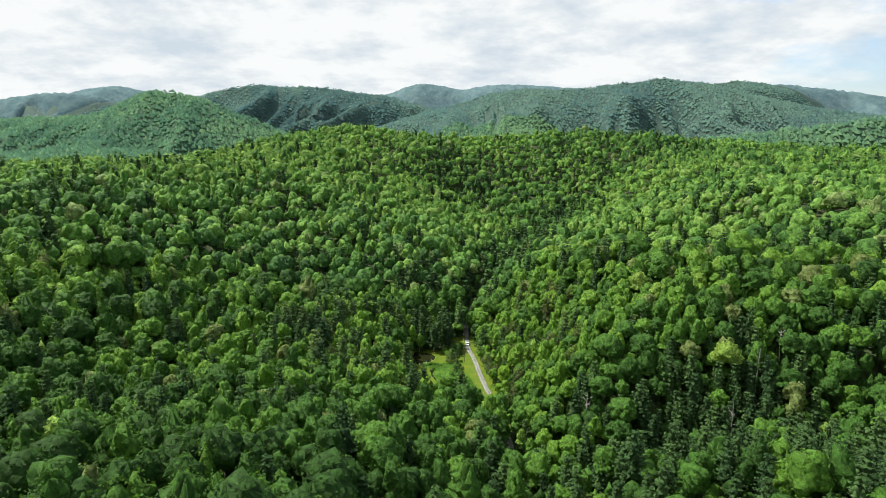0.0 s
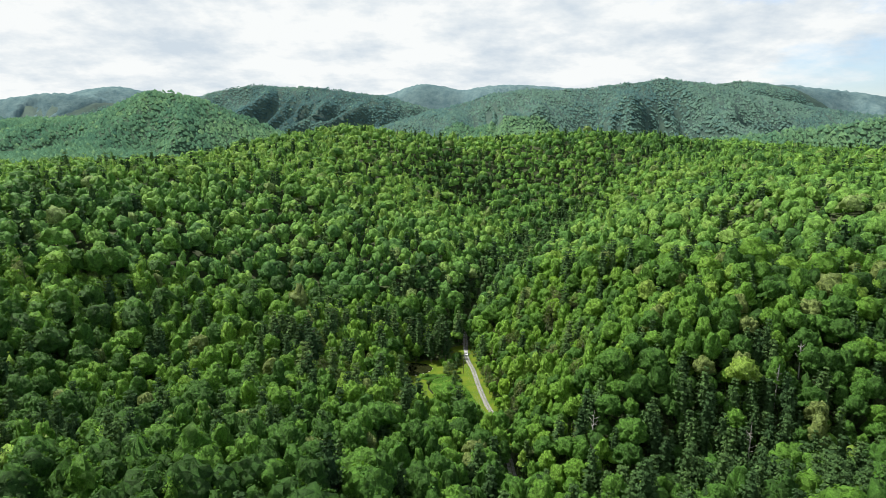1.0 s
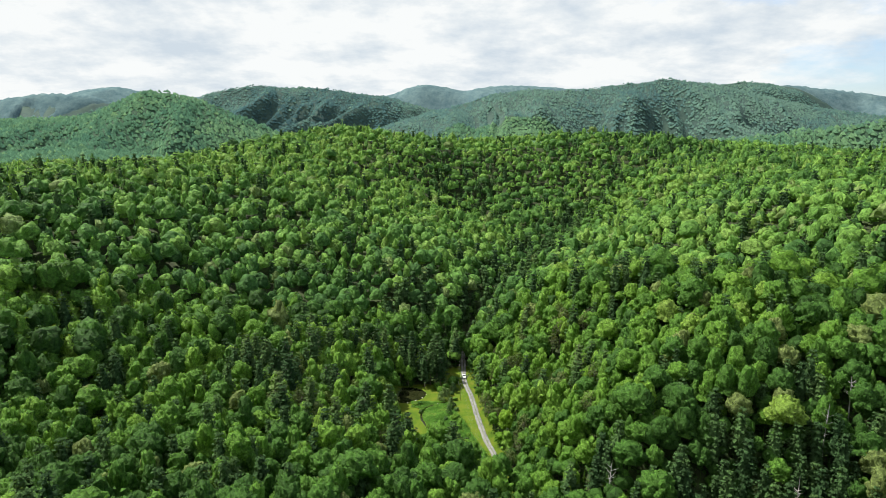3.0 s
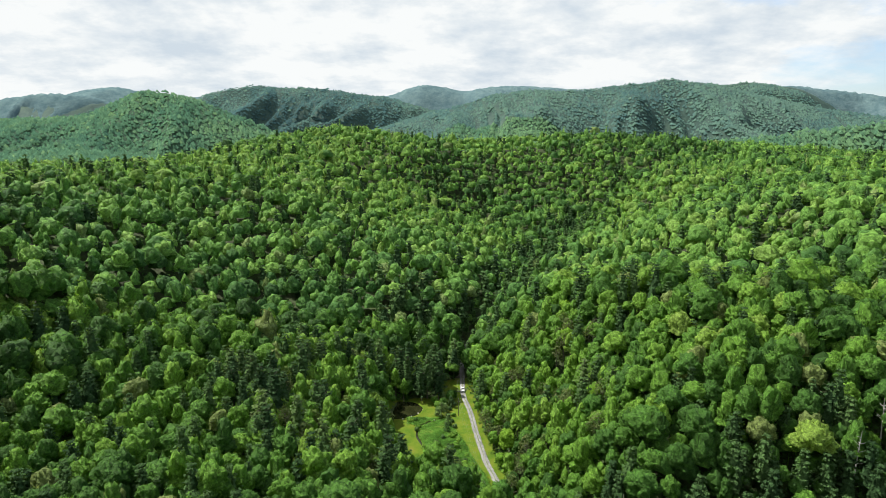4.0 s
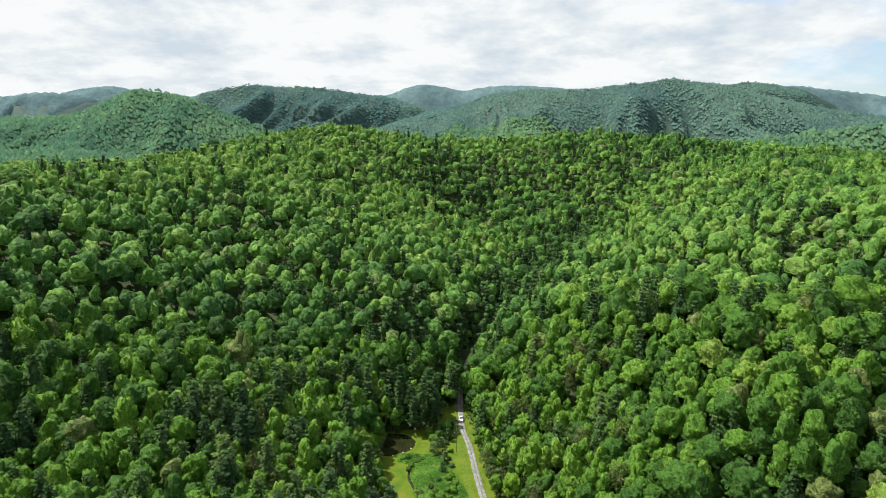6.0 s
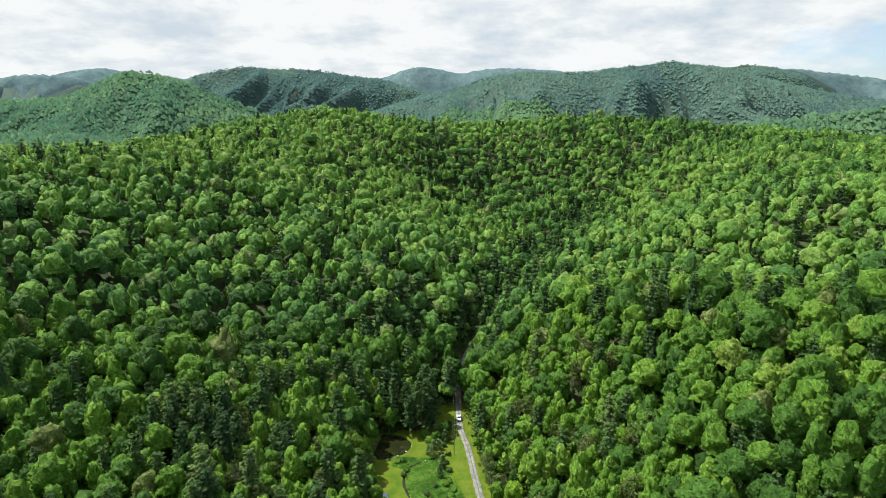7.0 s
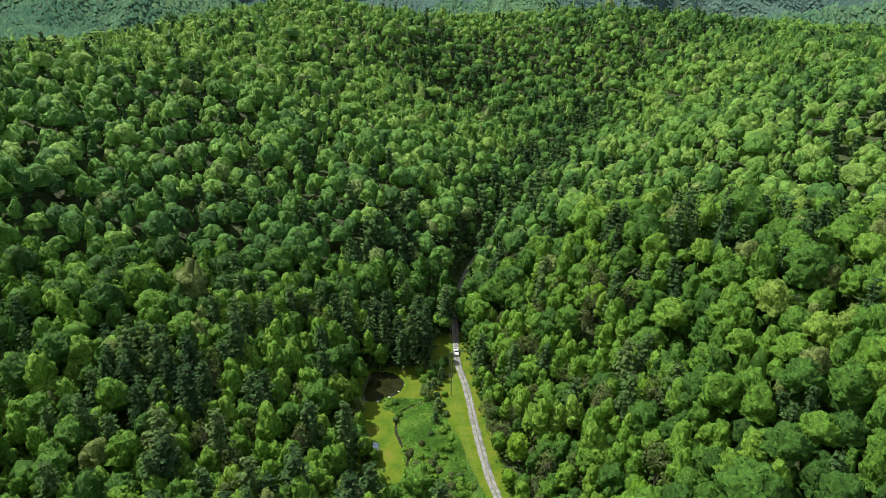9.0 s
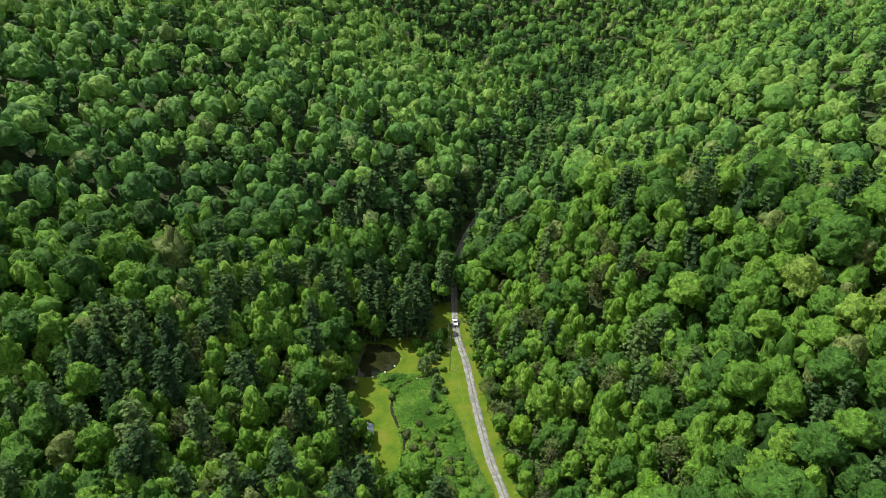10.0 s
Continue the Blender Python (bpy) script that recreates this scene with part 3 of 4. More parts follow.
def inner_cone(low, top, radius, sides=7, rings=5):
    """The close inner boughs of a conifer, ragged in outline."""
    v = [[(radius * (1 - k / rings) ** 0.8 * rng.uniform(0.7, 1.25) + 0.1) * f for f in (math.cos(a), math.sin(a))] + [low + (top - low) * k / rings + rng.uniform(-0.6, 0.6)]
         for k in range(rings) for a in (np.arange(sides) + 0.5 * (k % 2)) * math.tau / sides]
    t = []
    for k in range(rings - 1):
        for q in range(sides):
            a, b = k * sides + q, k * sides + (q + 1) % sides
            t += [(a, b, b + sides), (a, b + sides, a + sides)]
    shell = with_normals(np.array(v), np.array(t))
    shell[:, :, 3:] += 0.5 * unit(len(shell))[:, None]
    shell[:, :, 3:] /= np.linalg.norm(shell[:, :, 3:], axis=2)[:, :, None] + 1e-9
    return shell


def near_pine(n, size):
    return [np.concatenate([pine_crown(n, size, lo, hi, sp), inner_cone(lo, hi - 1, sp * 0.62), stem_tris(hi * 0.96, 0.3)]) for lo, hi, sp in ((7, 24, 4.6), (8, 25, 5.2), (5, 21, 4.0))]


def close_by(x, y):
    return (np.hypot(x - 8, y - 185) < 205) & (y > 185)


def near_slope(x, y):
    return in_fan(x, y) & (reach(x, y) < 335) & (y > 95) & ~hero_zone(x, y) & ~open_land(x, y) & ~bare_patch(x, y)


fine_kinds = near_broad(200, 0.5, 3, 0.0)
near_kinds = near_broad(190, 0.7, 2)
near_pines = near_pine(560, 0.9)
woods(6.9, lambda x, y: near_slope(x, y) & close_by(x, y), (-210, 220, 180, 400), fine_kinds, near_pine(560, 0.9),
      ("bank_woods", "spring-green broadleaf trees on the slopes above the clearing", "bank_conifers", "dark green pines above the clearing"), 0.86, lighter=0.10)
woods(9.6, lambda x, y: near_slope(x, y) & ~close_by(x, y) & (x < 8), (-420, 8, 90, 460), near_kinds[4:], near_pines,
      ("poplar_woods", "rounded light green poplars on the west slope", "pine_woods", "dark green pines standing among the poplars"), lighter=0.14)
woods(9.8, lambda x, y: near_slope(x, y) & ~close_by(x, y) & (x < 8), (-417, 8, 93, 460), near_kinds[:4], near_pines,
      ("oak_woods", "dark green round-crowned trees among the poplars on the west slope", "hemlock_woods", "dark hemlocks on the west slope"), lighter=-0.08, conifers=False)
woods(7.2, lambda x, y: near_slope(x, y) & ~close_by(x, y) & (x >= 8), (8, 430, 90, 460), [near_kinds[k] for k in (0, 1, 2, 3, 3, 4)], near_pines,
      ("broadleaf_woods", "spring-green broadleaf trees covering the east slope", "conifer_woods", "dark green pines and hemlocks among the broadleaf trees"))
woods(6.4, near_slope, (-420, 430, 90, 460), [0.62 * c for c in round_crowns(14, 1.0, 1, 5.2, -0.1)], near_pines,
      ("understory_trees", "small green understory trees filling the gaps in the woods", "understory_conifers", "young conifers"), lighter=-0.04, conifers=False)
hill_pines = near_pine(150, 1.7)
woods(7.8, lambda x, y: in_fan(x, y) & (reach(x, y) >= 335) & (reach(x, y) < 520) & ~open_land(x, y), (-600, 600, 100, 640), round_crowns(24, 0.85, 2, 5.2, 0.0), hill_pines,
      ("broadleaf_hillside", "dense bright green broadleaf canopy on the middle hill", "conifer_hillside", "dark pines scattered in the broadleaf hillside"), lighter=0.01, leaf=leaf_hill)
mid_caps = round_crowns(46, 1.15, 1, 5.0, 0.0)
woods(7.9, lambda x, y: in_fan(x, y) & (reach(x, y) >= 520) & (reach(x, y) < 700), (-700, 700, 250, 820), mid_caps, hill_pines,
      ("upper_hillside", "dense bright green broadleaf canopy high on the middle hill", "upper_conifers", "dark pines high on the middle hill"), lighter=0.01, leaf=leaf_hill)
woods(8.7, lambda x, y: in_fan(x, y) & (reach(x, y) >= 700) & (reach(x, y) < 1060) & faces_camera(x, y), (-950, 950, 300, 1180), mid_caps, near_pine(50, 2.6),
      ("broadleaf_ridge", "green broadleaf canopy along the wooded ridge crest", "conifer_ridge", "scattered dark conifers on the wooded ridge"), lighter=0.01, leaf=leaf_hill)
caps = [shell_crown(5, 1, 6.2, 6.0, 13.0) for k in range(8)]
woods(11.0, lambda x, y: in_fan(x, y) & (reach(x, y) >= 700) & (reach(x, y) < 1060) & ~faces_camera(x, y), (-950, 950, 300, 1180), caps, caps,
      ("back_slope_woods", "green broadleaf woods on the far side of the ridge", "back_slope_conifers", "dark conifers on the far side of the ridge"), leaf=leaf_hill, conifers=False)
woods(10.2, lambda x, y: in_fan(x, y) & (reach(x, y) >= 1060) & (reach(x, y) < 2500) & faces_camera(x, y), (-2150, 2150, 600, 2700), caps, caps,
      ("distant_woods", "wooded slopes of the distant hills, blue haze put into their colour", "distant_conifers", "dark conifer patches on the distant hills"), 1.0, leaf_far_hazed, conifers=False)
woods(10.6, lambda x, y: in_fan(x, y) & (reach(x, y) >= 2500) & (reach(x, y) < 3950) & faces_camera(x, y), (-3100, 3100, 1600, 4050), [shell_crown(5, 1, 6.8, 4.5, 10.5) for k in range(8)], [shell_crown(5, 1, 9, 6, 15) for k in range(4)],
      ("mountain_woods", "woods on the far mountains, blue haze put into their colour", "mountain_conifers", "dark conifers on the far mountains"), 1.0, leaf_mountain_hazed, conifers=False)


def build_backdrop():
    """The farthest mountains, with the blue haze of distance put into their colour."""
    m, t = material("painted_blue_haze")
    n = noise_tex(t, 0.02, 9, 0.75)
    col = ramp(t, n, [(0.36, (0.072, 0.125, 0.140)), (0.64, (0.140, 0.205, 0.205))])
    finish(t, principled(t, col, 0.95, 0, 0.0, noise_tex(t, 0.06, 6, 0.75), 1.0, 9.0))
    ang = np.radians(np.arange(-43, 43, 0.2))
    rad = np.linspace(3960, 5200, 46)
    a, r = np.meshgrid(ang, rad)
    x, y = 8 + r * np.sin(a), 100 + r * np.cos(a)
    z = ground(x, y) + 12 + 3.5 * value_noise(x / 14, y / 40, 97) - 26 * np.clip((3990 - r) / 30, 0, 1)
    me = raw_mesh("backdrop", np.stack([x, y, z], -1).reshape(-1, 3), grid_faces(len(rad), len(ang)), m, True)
    tagged(new("backdrop", me), "wooded mountains on the horizon, pale blue haze put into their colour", "mountains", kind="structure")


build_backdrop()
woods(10.0, lambda x, y: (reach(x, y) < 230) & (~in_fan(x, y) | (y <= 95)) & ~open_land(x, y), (-230, 240, -140, 340), round_crowns(10, 1.4, 1, 5.4), near_pine(90, 2.0),
      ("valley_mouth_woods", "leafy green woods at the mouth of the valley", "valley_mouth_conifers", "dark conifers at the mouth of the valley"))
woods(13.0, lambda x, y: ~in_fan(x, y) & (reach(x, y) >= 230) & (reach(x, y) < 560) & ~open_land(x, y), (-570, 580, -470, 660), [shell_crown(5, 2, 7.0, 3, 15.5) for k in range(6)], [shell_crown(5, 3, 3.6, 4, 22) for k in range(3)],
      ("surrounding_woods", "green broadleaf woods closing round the valley", "surrounding_conifers", "dark conifers in the woods round the valley"), 1.2)


# ---- hero trees of the valley and the slopes beside it ----
def soup(name, tris, mat):
    p = np.asarray(tris).reshape(-1, 6)
    return raw_mesh(name, p[:, :3], np.arange(len(p)).reshape(-1, 3), mat, True, p[:, 3:])


def tree_trunk(height, r, limbs, spread, lean=0.4):
    bm = bmesh.new()
    top = (rng.uniform(-lean, lean), rng.uniform(-lean, lean), height)
    pts = [(0, 0, -1.2), (0.05, 0, 0.5), (top[0] * 0.3, top[1] * 0.3, height * 0.45), top]
    add_tube(bm, pts, (r * 1.35, r, r * 0.7, r * 0.16), 6)
    for k in range(limbs):
        f = rng.uniform(0.35, 0.9)
        a = rng.uniform(0, math.tau)
        b = Vector((top[0] * f * 0.7, top[1] * f * 0.7, height * f))
        ln = spread * rng.uniform(0.5, 0.95)
        e = b + Vector((ln * math.cos(a), ln * math.sin(a), ln * rng.uniform(0.35, 0.9)))
        add_tube(bm, (b, b.lerp(e, 0.5) + Vector((0, 0, -0.15)), e), (r * 0.42, r * 0.26, r * 0.07), 4)
    return bm


def tree_kind(name, label, crown_tris, trunk_bm, leaf):
    root = tagged(new(name), label, "tree", "trees of the valley")
    part("trunk", trunk_bm, bark, root)
    crown = new("crown", soup("crown", crown_tris, leaf))
    crown.parent = root
    return root


bright_leaf = foliage("bright_leaf", [(0.0, (0.12, 0.27, 0.022)), (1.0, (0.18, 0.33, 0.030))], True)
dull_leaf = foliage("dull_leaf", [(0.0, (0.085, 0.125, 0.042)), (0.5, (0.125, 0.160, 0.062)), (1.0, (0.12, 0.20, 0.05))], True)
KINDS = {}
KINDS["broad"] = [tree_kind("broadleaf_tree", "rounded spring-green broadleaf tree on the wooded slope", lobed_crown(dome_lobes(c, r, lo, hi), 300, 0.46, 3), tree_trunk(hi - 4, 0.32, 5, r * 0.7), leaf_tree)
                  for c, r, lo, hi in ((34, 4.8, 3.5, 18), (40, 5.6, 4, 19), (30, 4.3, 3, 17), (46, 6.2, 4, 20))]
KINDS["poplar"] = [tree_kind("poplar_tree", "tall pointed light green poplar in the valley woods", lobed_crown(poplar_lobes(c, r, lo, hi), 300, 0.44, 3), tree_trunk(hi - 3, 0.28, 4, r * 0.7), poplar_leaf)
                   for c, r, lo, hi in ((40, 3.8, 2, 19.5), (46, 4.5, 2.5, 20.5), (36, 3.5, 1.5, 17))]
KINDS["pine"] = [tree_kind("pine_tree", "dark green white pine with tiered open branches", np.concatenate([pine_crown(720, 0.95, lo, hi, sp), inner_cone(lo + 2, hi - 1, sp * 0.5)]), tree_trunk(hi - 0.6, 0.34, 10, sp * 0.7, 0.2), needle_tree)
                 for lo, hi, sp in ((6, 25, 5.2), (7, 26.5, 5.8), (4, 22, 4.6))]
KINDS["bare"] = [tree_kind("budding_tree", "thinly leaved grey-olive tree with bare limbs showing", lobed_crown(dome_lobes(c, r, lo, hi), 520, 0.55, 0), tree_trunk(hi - 2, 0.26, 16, r * 0.9), dull_leaf)
                 for c, r, lo, hi in ((22, 4.2, 4, 16), (20, 3.8, 3, 14))]
KINDS["bright"] = [tree_kind("broadleaf_tree", "vivid yellow-green broadleaf tree in fresh leaf beside the road", lobed_crown(dome_lobes(36, 4.0, 1.5, 14), 300, 0.5, 3), tree_trunk(11, 0.25, 4, 3), bright_leaf)]
KINDS["shade_tree"] = [tree_kind("broadleaf_tree", "large rounded fresh green tree standing beside the pond", lobed_crown(dome_lobes(50, 6.0, 2.5, 17), 400, 0.5, 3), tree_trunk(13, 0.4, 6, 4), poplar_leaf)]
KINDS["sapling"] = [tree_kind("young_tree", "small bushy young tree at the edge of the clearing", lobed_crown(dome_lobes(12, 2.0, 0.4, 5.5), 160, 0.4, 2), tree_trunk(4, 0.1, 3, 1.4), leaf_tree)]
KINDS["cedar"] = [tree_kind("cedar_tree", "small dark grey-green cedar beside the meadow stream", pine_crown(520, 0.6, 0.8, 8.5, 2.1), tree_trunk(8, 0.14, 5, 1.4, 0.1), needle_tree)]
USED = set()


def stand(kind, x, y, size=1.0, tall=1.0, variant=None):
    row = KINDS[kind]
    src = row[int(rng.integers(len(row))) if variant is None else variant]
    z = float(ground(np.array([x]), np.array([y]))[0]) - 0.1
    m = pose(x, y, z, 0, 0, float(rng.uniform(0, 360))) @ Matrix.Diagonal((size, size, size * tall, 1))
    if src.name not in USED:
        USED.add(src.name)
        src.matrix_world = m
        return src
    return copy_thing(src, m)


POND_TREES = [("pine", -3, 384, 1.0, 1.0), ("pine", -8, 388, 1.05, 1.0), ("pine", 1, 388, 1.0, 0.95), ("pine", -14, 390, 0.95, 1.0), ("pine", 0.5, 401, 1.05, 1.0), ("pine", 3, 389, 0.9, 0.9), ("pine", -20, 387, 0.9, 0.95), ("pine", -2, 396, 1.0, 1.05), ("pine", 12, 413, 1.0, 1.0), ("pine", -28, 384, 0.9, 0.9), ("pine", -6, 381, 0.9, 0.95), ("pine", 3, 383, 0.85, 0.9), ("broad", -30, 360, 0.95, 1.0), ("poplar", -32, 374, 1.0, 1.0), ("broad", -27.5, 367, 0.9, 1.0), ("broad", -26.5, 376, 0.9, 1.0), ("poplar", -20.0, 382.5, 0.95, 0.95), ("broad", -14.5, 384, 0.75, 0.8)]
EAST_TREES = [("pine", 29.5, 335, 0.6, 0.62), ("bright", 34, 322, 1.0, 1.0), ("bright", 30.5, 313, 0.7, 0.75), ("broad", 29, 346, 0.62, 0.7), ("broad", 31, 357, 0.6, 0.72), ("poplar", 26.5, 371, 0.7, 0.7), ("poplar", 24.5, 383, 0.75, 0.75), ("poplar", 25, 396, 0.8, 0.85)]
WEST_TREES = [("broad", -31, 333, 1.25, 1.0), ("poplar", -42, 312, 1.0, 1.0), ("broad", -23, 309, 0.85, 0.95), ("poplar", -9.5, 304.5, 1.0, 0.85), ("pine", -78, 326, 1.0, 1.0), ("pine", -70, 330, 1.05, 1.0), ("pine", -84, 318, 0.95, 1.0), ("pine", -72, 320, 1.0, 0.95), ("pine", -64, 324, 0.9, 0.9), ("pine", -88, 328, 1.0, 1.0), ("bare", -48, 297, 1.0, 1.0), ("bare", -58, 304, 0.9, 1.0), ("cedar", 7.5, 346, 0.75, 0.8), ("cedar", 8.5, 353, 0.9, 0.8), ("sapling", -12.8, 325.0, 1.0, 1.0), ("sapling", -15.8, 326.5, 1.3, 1.3), ("broad", -19, 331, 0.7, 0.8), ("broad", -24, 341, 0.75, 0.85), ("broad", -22, 325, 0.8, 0.85), ("shade_tree", -27.5, 347.0, 1.0, 1.0)]
STREAM_TREES = [("cedar", 5, 361, 1.0, 1.0), ("cedar", 7, 368, 0.8, 0.7), ("cedar", 3, 364, 0.8, 0.7), ("cedar", 10, 374, 0.9, 0.8), ("sapling", 6, 373, 1.1, 1.0), ("sapling", 9.5, 379, 1.2, 1.1), ("sapling", 3, 370, 1.0, 0.9), ("cedar", 6, 379, 0.9, 0.8), ("sapling", 11.5, 383, 1.0, 1.0), ("sapling", 1, 377, 1.0, 0.8), ("sapling", -8, 357, 0.7, 0.6)]


def plant_valley():
    taken = []
    for kind, x, y, size, tall in POND_TREES + STREAM_TREES + WEST_TREES + EAST_TREES:
        stand(kind, x, y, size, tall)
        taken.append((x, y, 5.2 * size))
    # no trees here, to fit the camera's line of sight to the shed
    taken += [(-12.0, 321.0, 8.0), (-14.0, 312.0, 4.0)]
    tx, ty, tr = (np.array(v) for v in zip(*taken))
    x, y = scatter(-72, 78, 282, 402, 5.3, lambda a, b: ~open_land(a, b) & (np.hypot(a[:, None] - tx, b[:, None] - ty) > tr).all(1))
    chance = pine_chance(x, y)
    tone = canopy_tone(x, y)
    for a, b, c, t in zip(x, y, chance, tone):
        u = rng.uniform()
        near = 0.82 if abs(a - road_x(b)) < 12 else 1.0
        edge = bool(open_land(np.array([a + 8.0]), np.array([b]))[0]) and b < 345
        if edge and a < 0:
            stand("broad" if u < 0.6 else "poplar", a, b, rng.uniform(0.62, 0.9))
        elif u < c:
            stand("pine", a, b, rng.uniform(0.8, 1.05) * near)
        elif u < c + 0.10:
            stand("bare", a, b, rng.uniform(0.8, 1.15) * near)
        elif u < c + (0.52 if a < 0 else 0.36):
            stand("poplar", a, b, rng.uniform(0.68, 1.05) * near)
        elif u < c + 0.80:
            stand("broad", a, b, rng.uniform(0.58, 0.98) * near)
        elif u < c + 0.84:
            stand("bright" if a > 24 else "poplar", a, b, rng.uniform(0.8, 1.05) * near)
        else:
            stand("broad", a, b, rng.uniform(0.5, 0.8) * near)


plant_valley()


# ---- undergrowth, dead trees and bare earth ----
undergrowth_leaf = foliage("undergrowth_leaf", [(0.0, (0.030, 0.080, 0.018)), (0.6, (0.060, 0.140, 0.026)), (1.0, (0.110, 0.190, 0.036))], False)


def build_undergrowth():
    """Shrubs and saplings that close the gaps under the trees."""
    x, y = scatter(-190, 190, 190, 430, 2.9, lambda a, b: in_fan(a, b) & ~open_land(a, b) & ~open_land(a + 1.0, b) & ~open_land(a - 1.0, b) & ~bare_patch(a, b) & (np.hypot(a - 8, (b - 300) * 0.8) < 165))
    n = len(x)
    tris, tone = [], []
    for k in range(7):
        px, py = x + rng.normal(0, 0.9, n), y + rng.normal(0, 0.9, n)
        pz = ground(px, py) + rng.uniform(0.4, 3.6, n)
        out = np.column_stack([rng.normal(0, 0.5, n), rng.normal(0, 0.5, n), np.ones(n)])
        tris.append(leaf_tris(np.column_stack([px, py, pz]), out, 1.35, 0.6))
        tone.append(np.clip(0.45 + 0.4 * value_noise(px / 9, py / 9, 91) + rng.normal(0, 0.15, n), 0, 1))
    me = soup("undergrowth", np.concatenate(tris), undergrowth_leaf)
    me.attributes.new("tone", "FLOAT", "POINT").data.foreach_set("value", np.repeat(np.concatenate(tone), 3).astype(np.float32))
    tagged(new("undergrowth", me), "tangled green shrubs and saplings under the trees", "undergrowth", kind="stuff")


build_undergrowth()
dead_wood = surface("dead_wood", [(0.3, (0.22, 0.20, 0.18)), (0.55, (0.36, 0.34, 0.31)), (0.75, (0.50, 0.48, 0.45))], 1.4, 0.9, bump=0.5)


def build_snag(x, y, height):
    bm = tree_trunk(height, 0.30, 14, 3.0, 0.8)
    ob = tagged(new("dead_tree", bm_mesh("dead_tree", bm, dead_wood)), "bare grey dead tree standing among the conifers", "tree", "dead trees on the east slope")
    ob.matrix_world = pose(x, y, float(ground(np.array([x]), np.array([y]))[0]))


for sx, sy, sh in ((136, 250, 22), (76, 213, 19), (118, 232, 21), (152, 262, 18), (60, 240, 17)):
    build_snag(float(sx), float(sy), sh)
red_clay = surface("red_clay", [(0.3, (0.20, 0.075, 0.035)), (0.5, (0.30, 0.11, 0.05)), (0.7, (0.38, 0.17, 0.09))], 0.5, 0.95, bump=0.6)


def build_clay():
    """A small slip of bare red earth on the east slope."""
    a, r = np.meshgrid(np.linspace(0, math.tau, 28, endpoint=False), np.linspace(0.0, 1.0, 6))
    q = 3.4 * r * (1 + 0.25 * value_noise(2 * np.cos(a) + 9, 2 * np.sin(a) + 4, 95))
    x, y = 146 + 1.3 * q * np.cos(a), 217 + q * np.sin(a)
    z = ground(x, y) + 0.55 * (1 - r ** 2) + 0.12 * value_noise(x * 1.3, y * 1.3, 96)
    me = raw_mesh("bare_earth", np.stack([x, y, z], -1).reshape(-1, 3), grid_faces(6, 28, True), red_clay, True)
    tagged(new("bare_earth", me), "small slip of bare red clay among the trees", "earth", kind="structure")


build_clay()


# ---- clearing: lawn, road, pond, stream ----
POND = (-15.5, 369.3, 9.4, 10.6)


def pond_edge(a):
    return 1 + 0.07 * np.sin(2 * a + 0.6) + 0.05 * np.sin(3 * a + 2.0) + 0.02 * np.sin(7 * a)


def pond_out(x, y):
    """How far outside the water's edge, in parts of the pond's radius."""
    dx, dy = (x - POND[0]) / POND[2], (y - POND[1]) / POND[3]
    return np.hypot(dx, dy) / pond_edge(np.arctan2(dy, dx)) - 1


def lawn_z(x, y):
    q = pond_out(x, y) * 10
    bank = 0.38 * np.exp(-((q - 1.1) / 1.0) ** 2)
    return ground(x, y) + 0.12 + bank + 0.07 * value_noise(x / 2.3, y / 2.3, 41) + 0.10 * value_noise(x / 7, y / 7, 42)


def build_lawn():
    xs, ys = np.arange(-34, 38, 0.7), np.arange(272, 412, 0.8)
    x, y = np.meshgrid(xs, ys)
    v = np.stack([x, y, lawn_z(x, y)], -1).reshape(-1, 3)
    f = grid_faces(len(ys), len(xs))
    c = v[f].mean(1)
    grown = np.zeros(len(c), bool)
    for dx in (-2.5, 0, 2.5):
        for dy in (-2.5, 0, 2.5):
            grown |= open_land(c[:, 0] + dx, c[:, 1] + dy)
    tagged(new("lawn", raw_mesh("lawn", v, f[grown], lawn_mat, True)), "mown yellow-green grass of the clearing beside the road", "lawn", kind="structure")


build_lawn()


def ribbon(xs, ys, widths, lift, cross, mat, name, wobble=0.0):
    """A strip along a line, laid on the lawn or ground, crowned in the middle."""
    p = np.column_stack([xs, ys])
    d = np.gradient(p, axis=0)
    n = np.column_stack([d[:, 1], -d[:, 0]]) / np.linalg.norm(d, axis=1)[:, None]
    rows = []
    for k, (o, h) in enumerate(cross):
        e = wobble * value_noise(ys / 1.7, np.full(len(ys), 3.0 * k), 51) if abs(o) > 0.8 else 0
        q = p + n * (o * widths + e)[:, None]
        rows.append(np.column_stack([q, h + lift]))
    v = np.stack(rows, 1)
    return raw_mesh(name, v.reshape(-1, 3), grid_faces(len(p), len(cross)), mat, True)


centre_grass = surface("road_centre", [(0.32, (0.07, 0.085, 0.035)), (0.5, (0.11, 0.12, 0.07)), (0.7, (0.19, 0.185, 0.15))], 0.6, 0.95, bump=0.6, distance=0.03, fine=10)


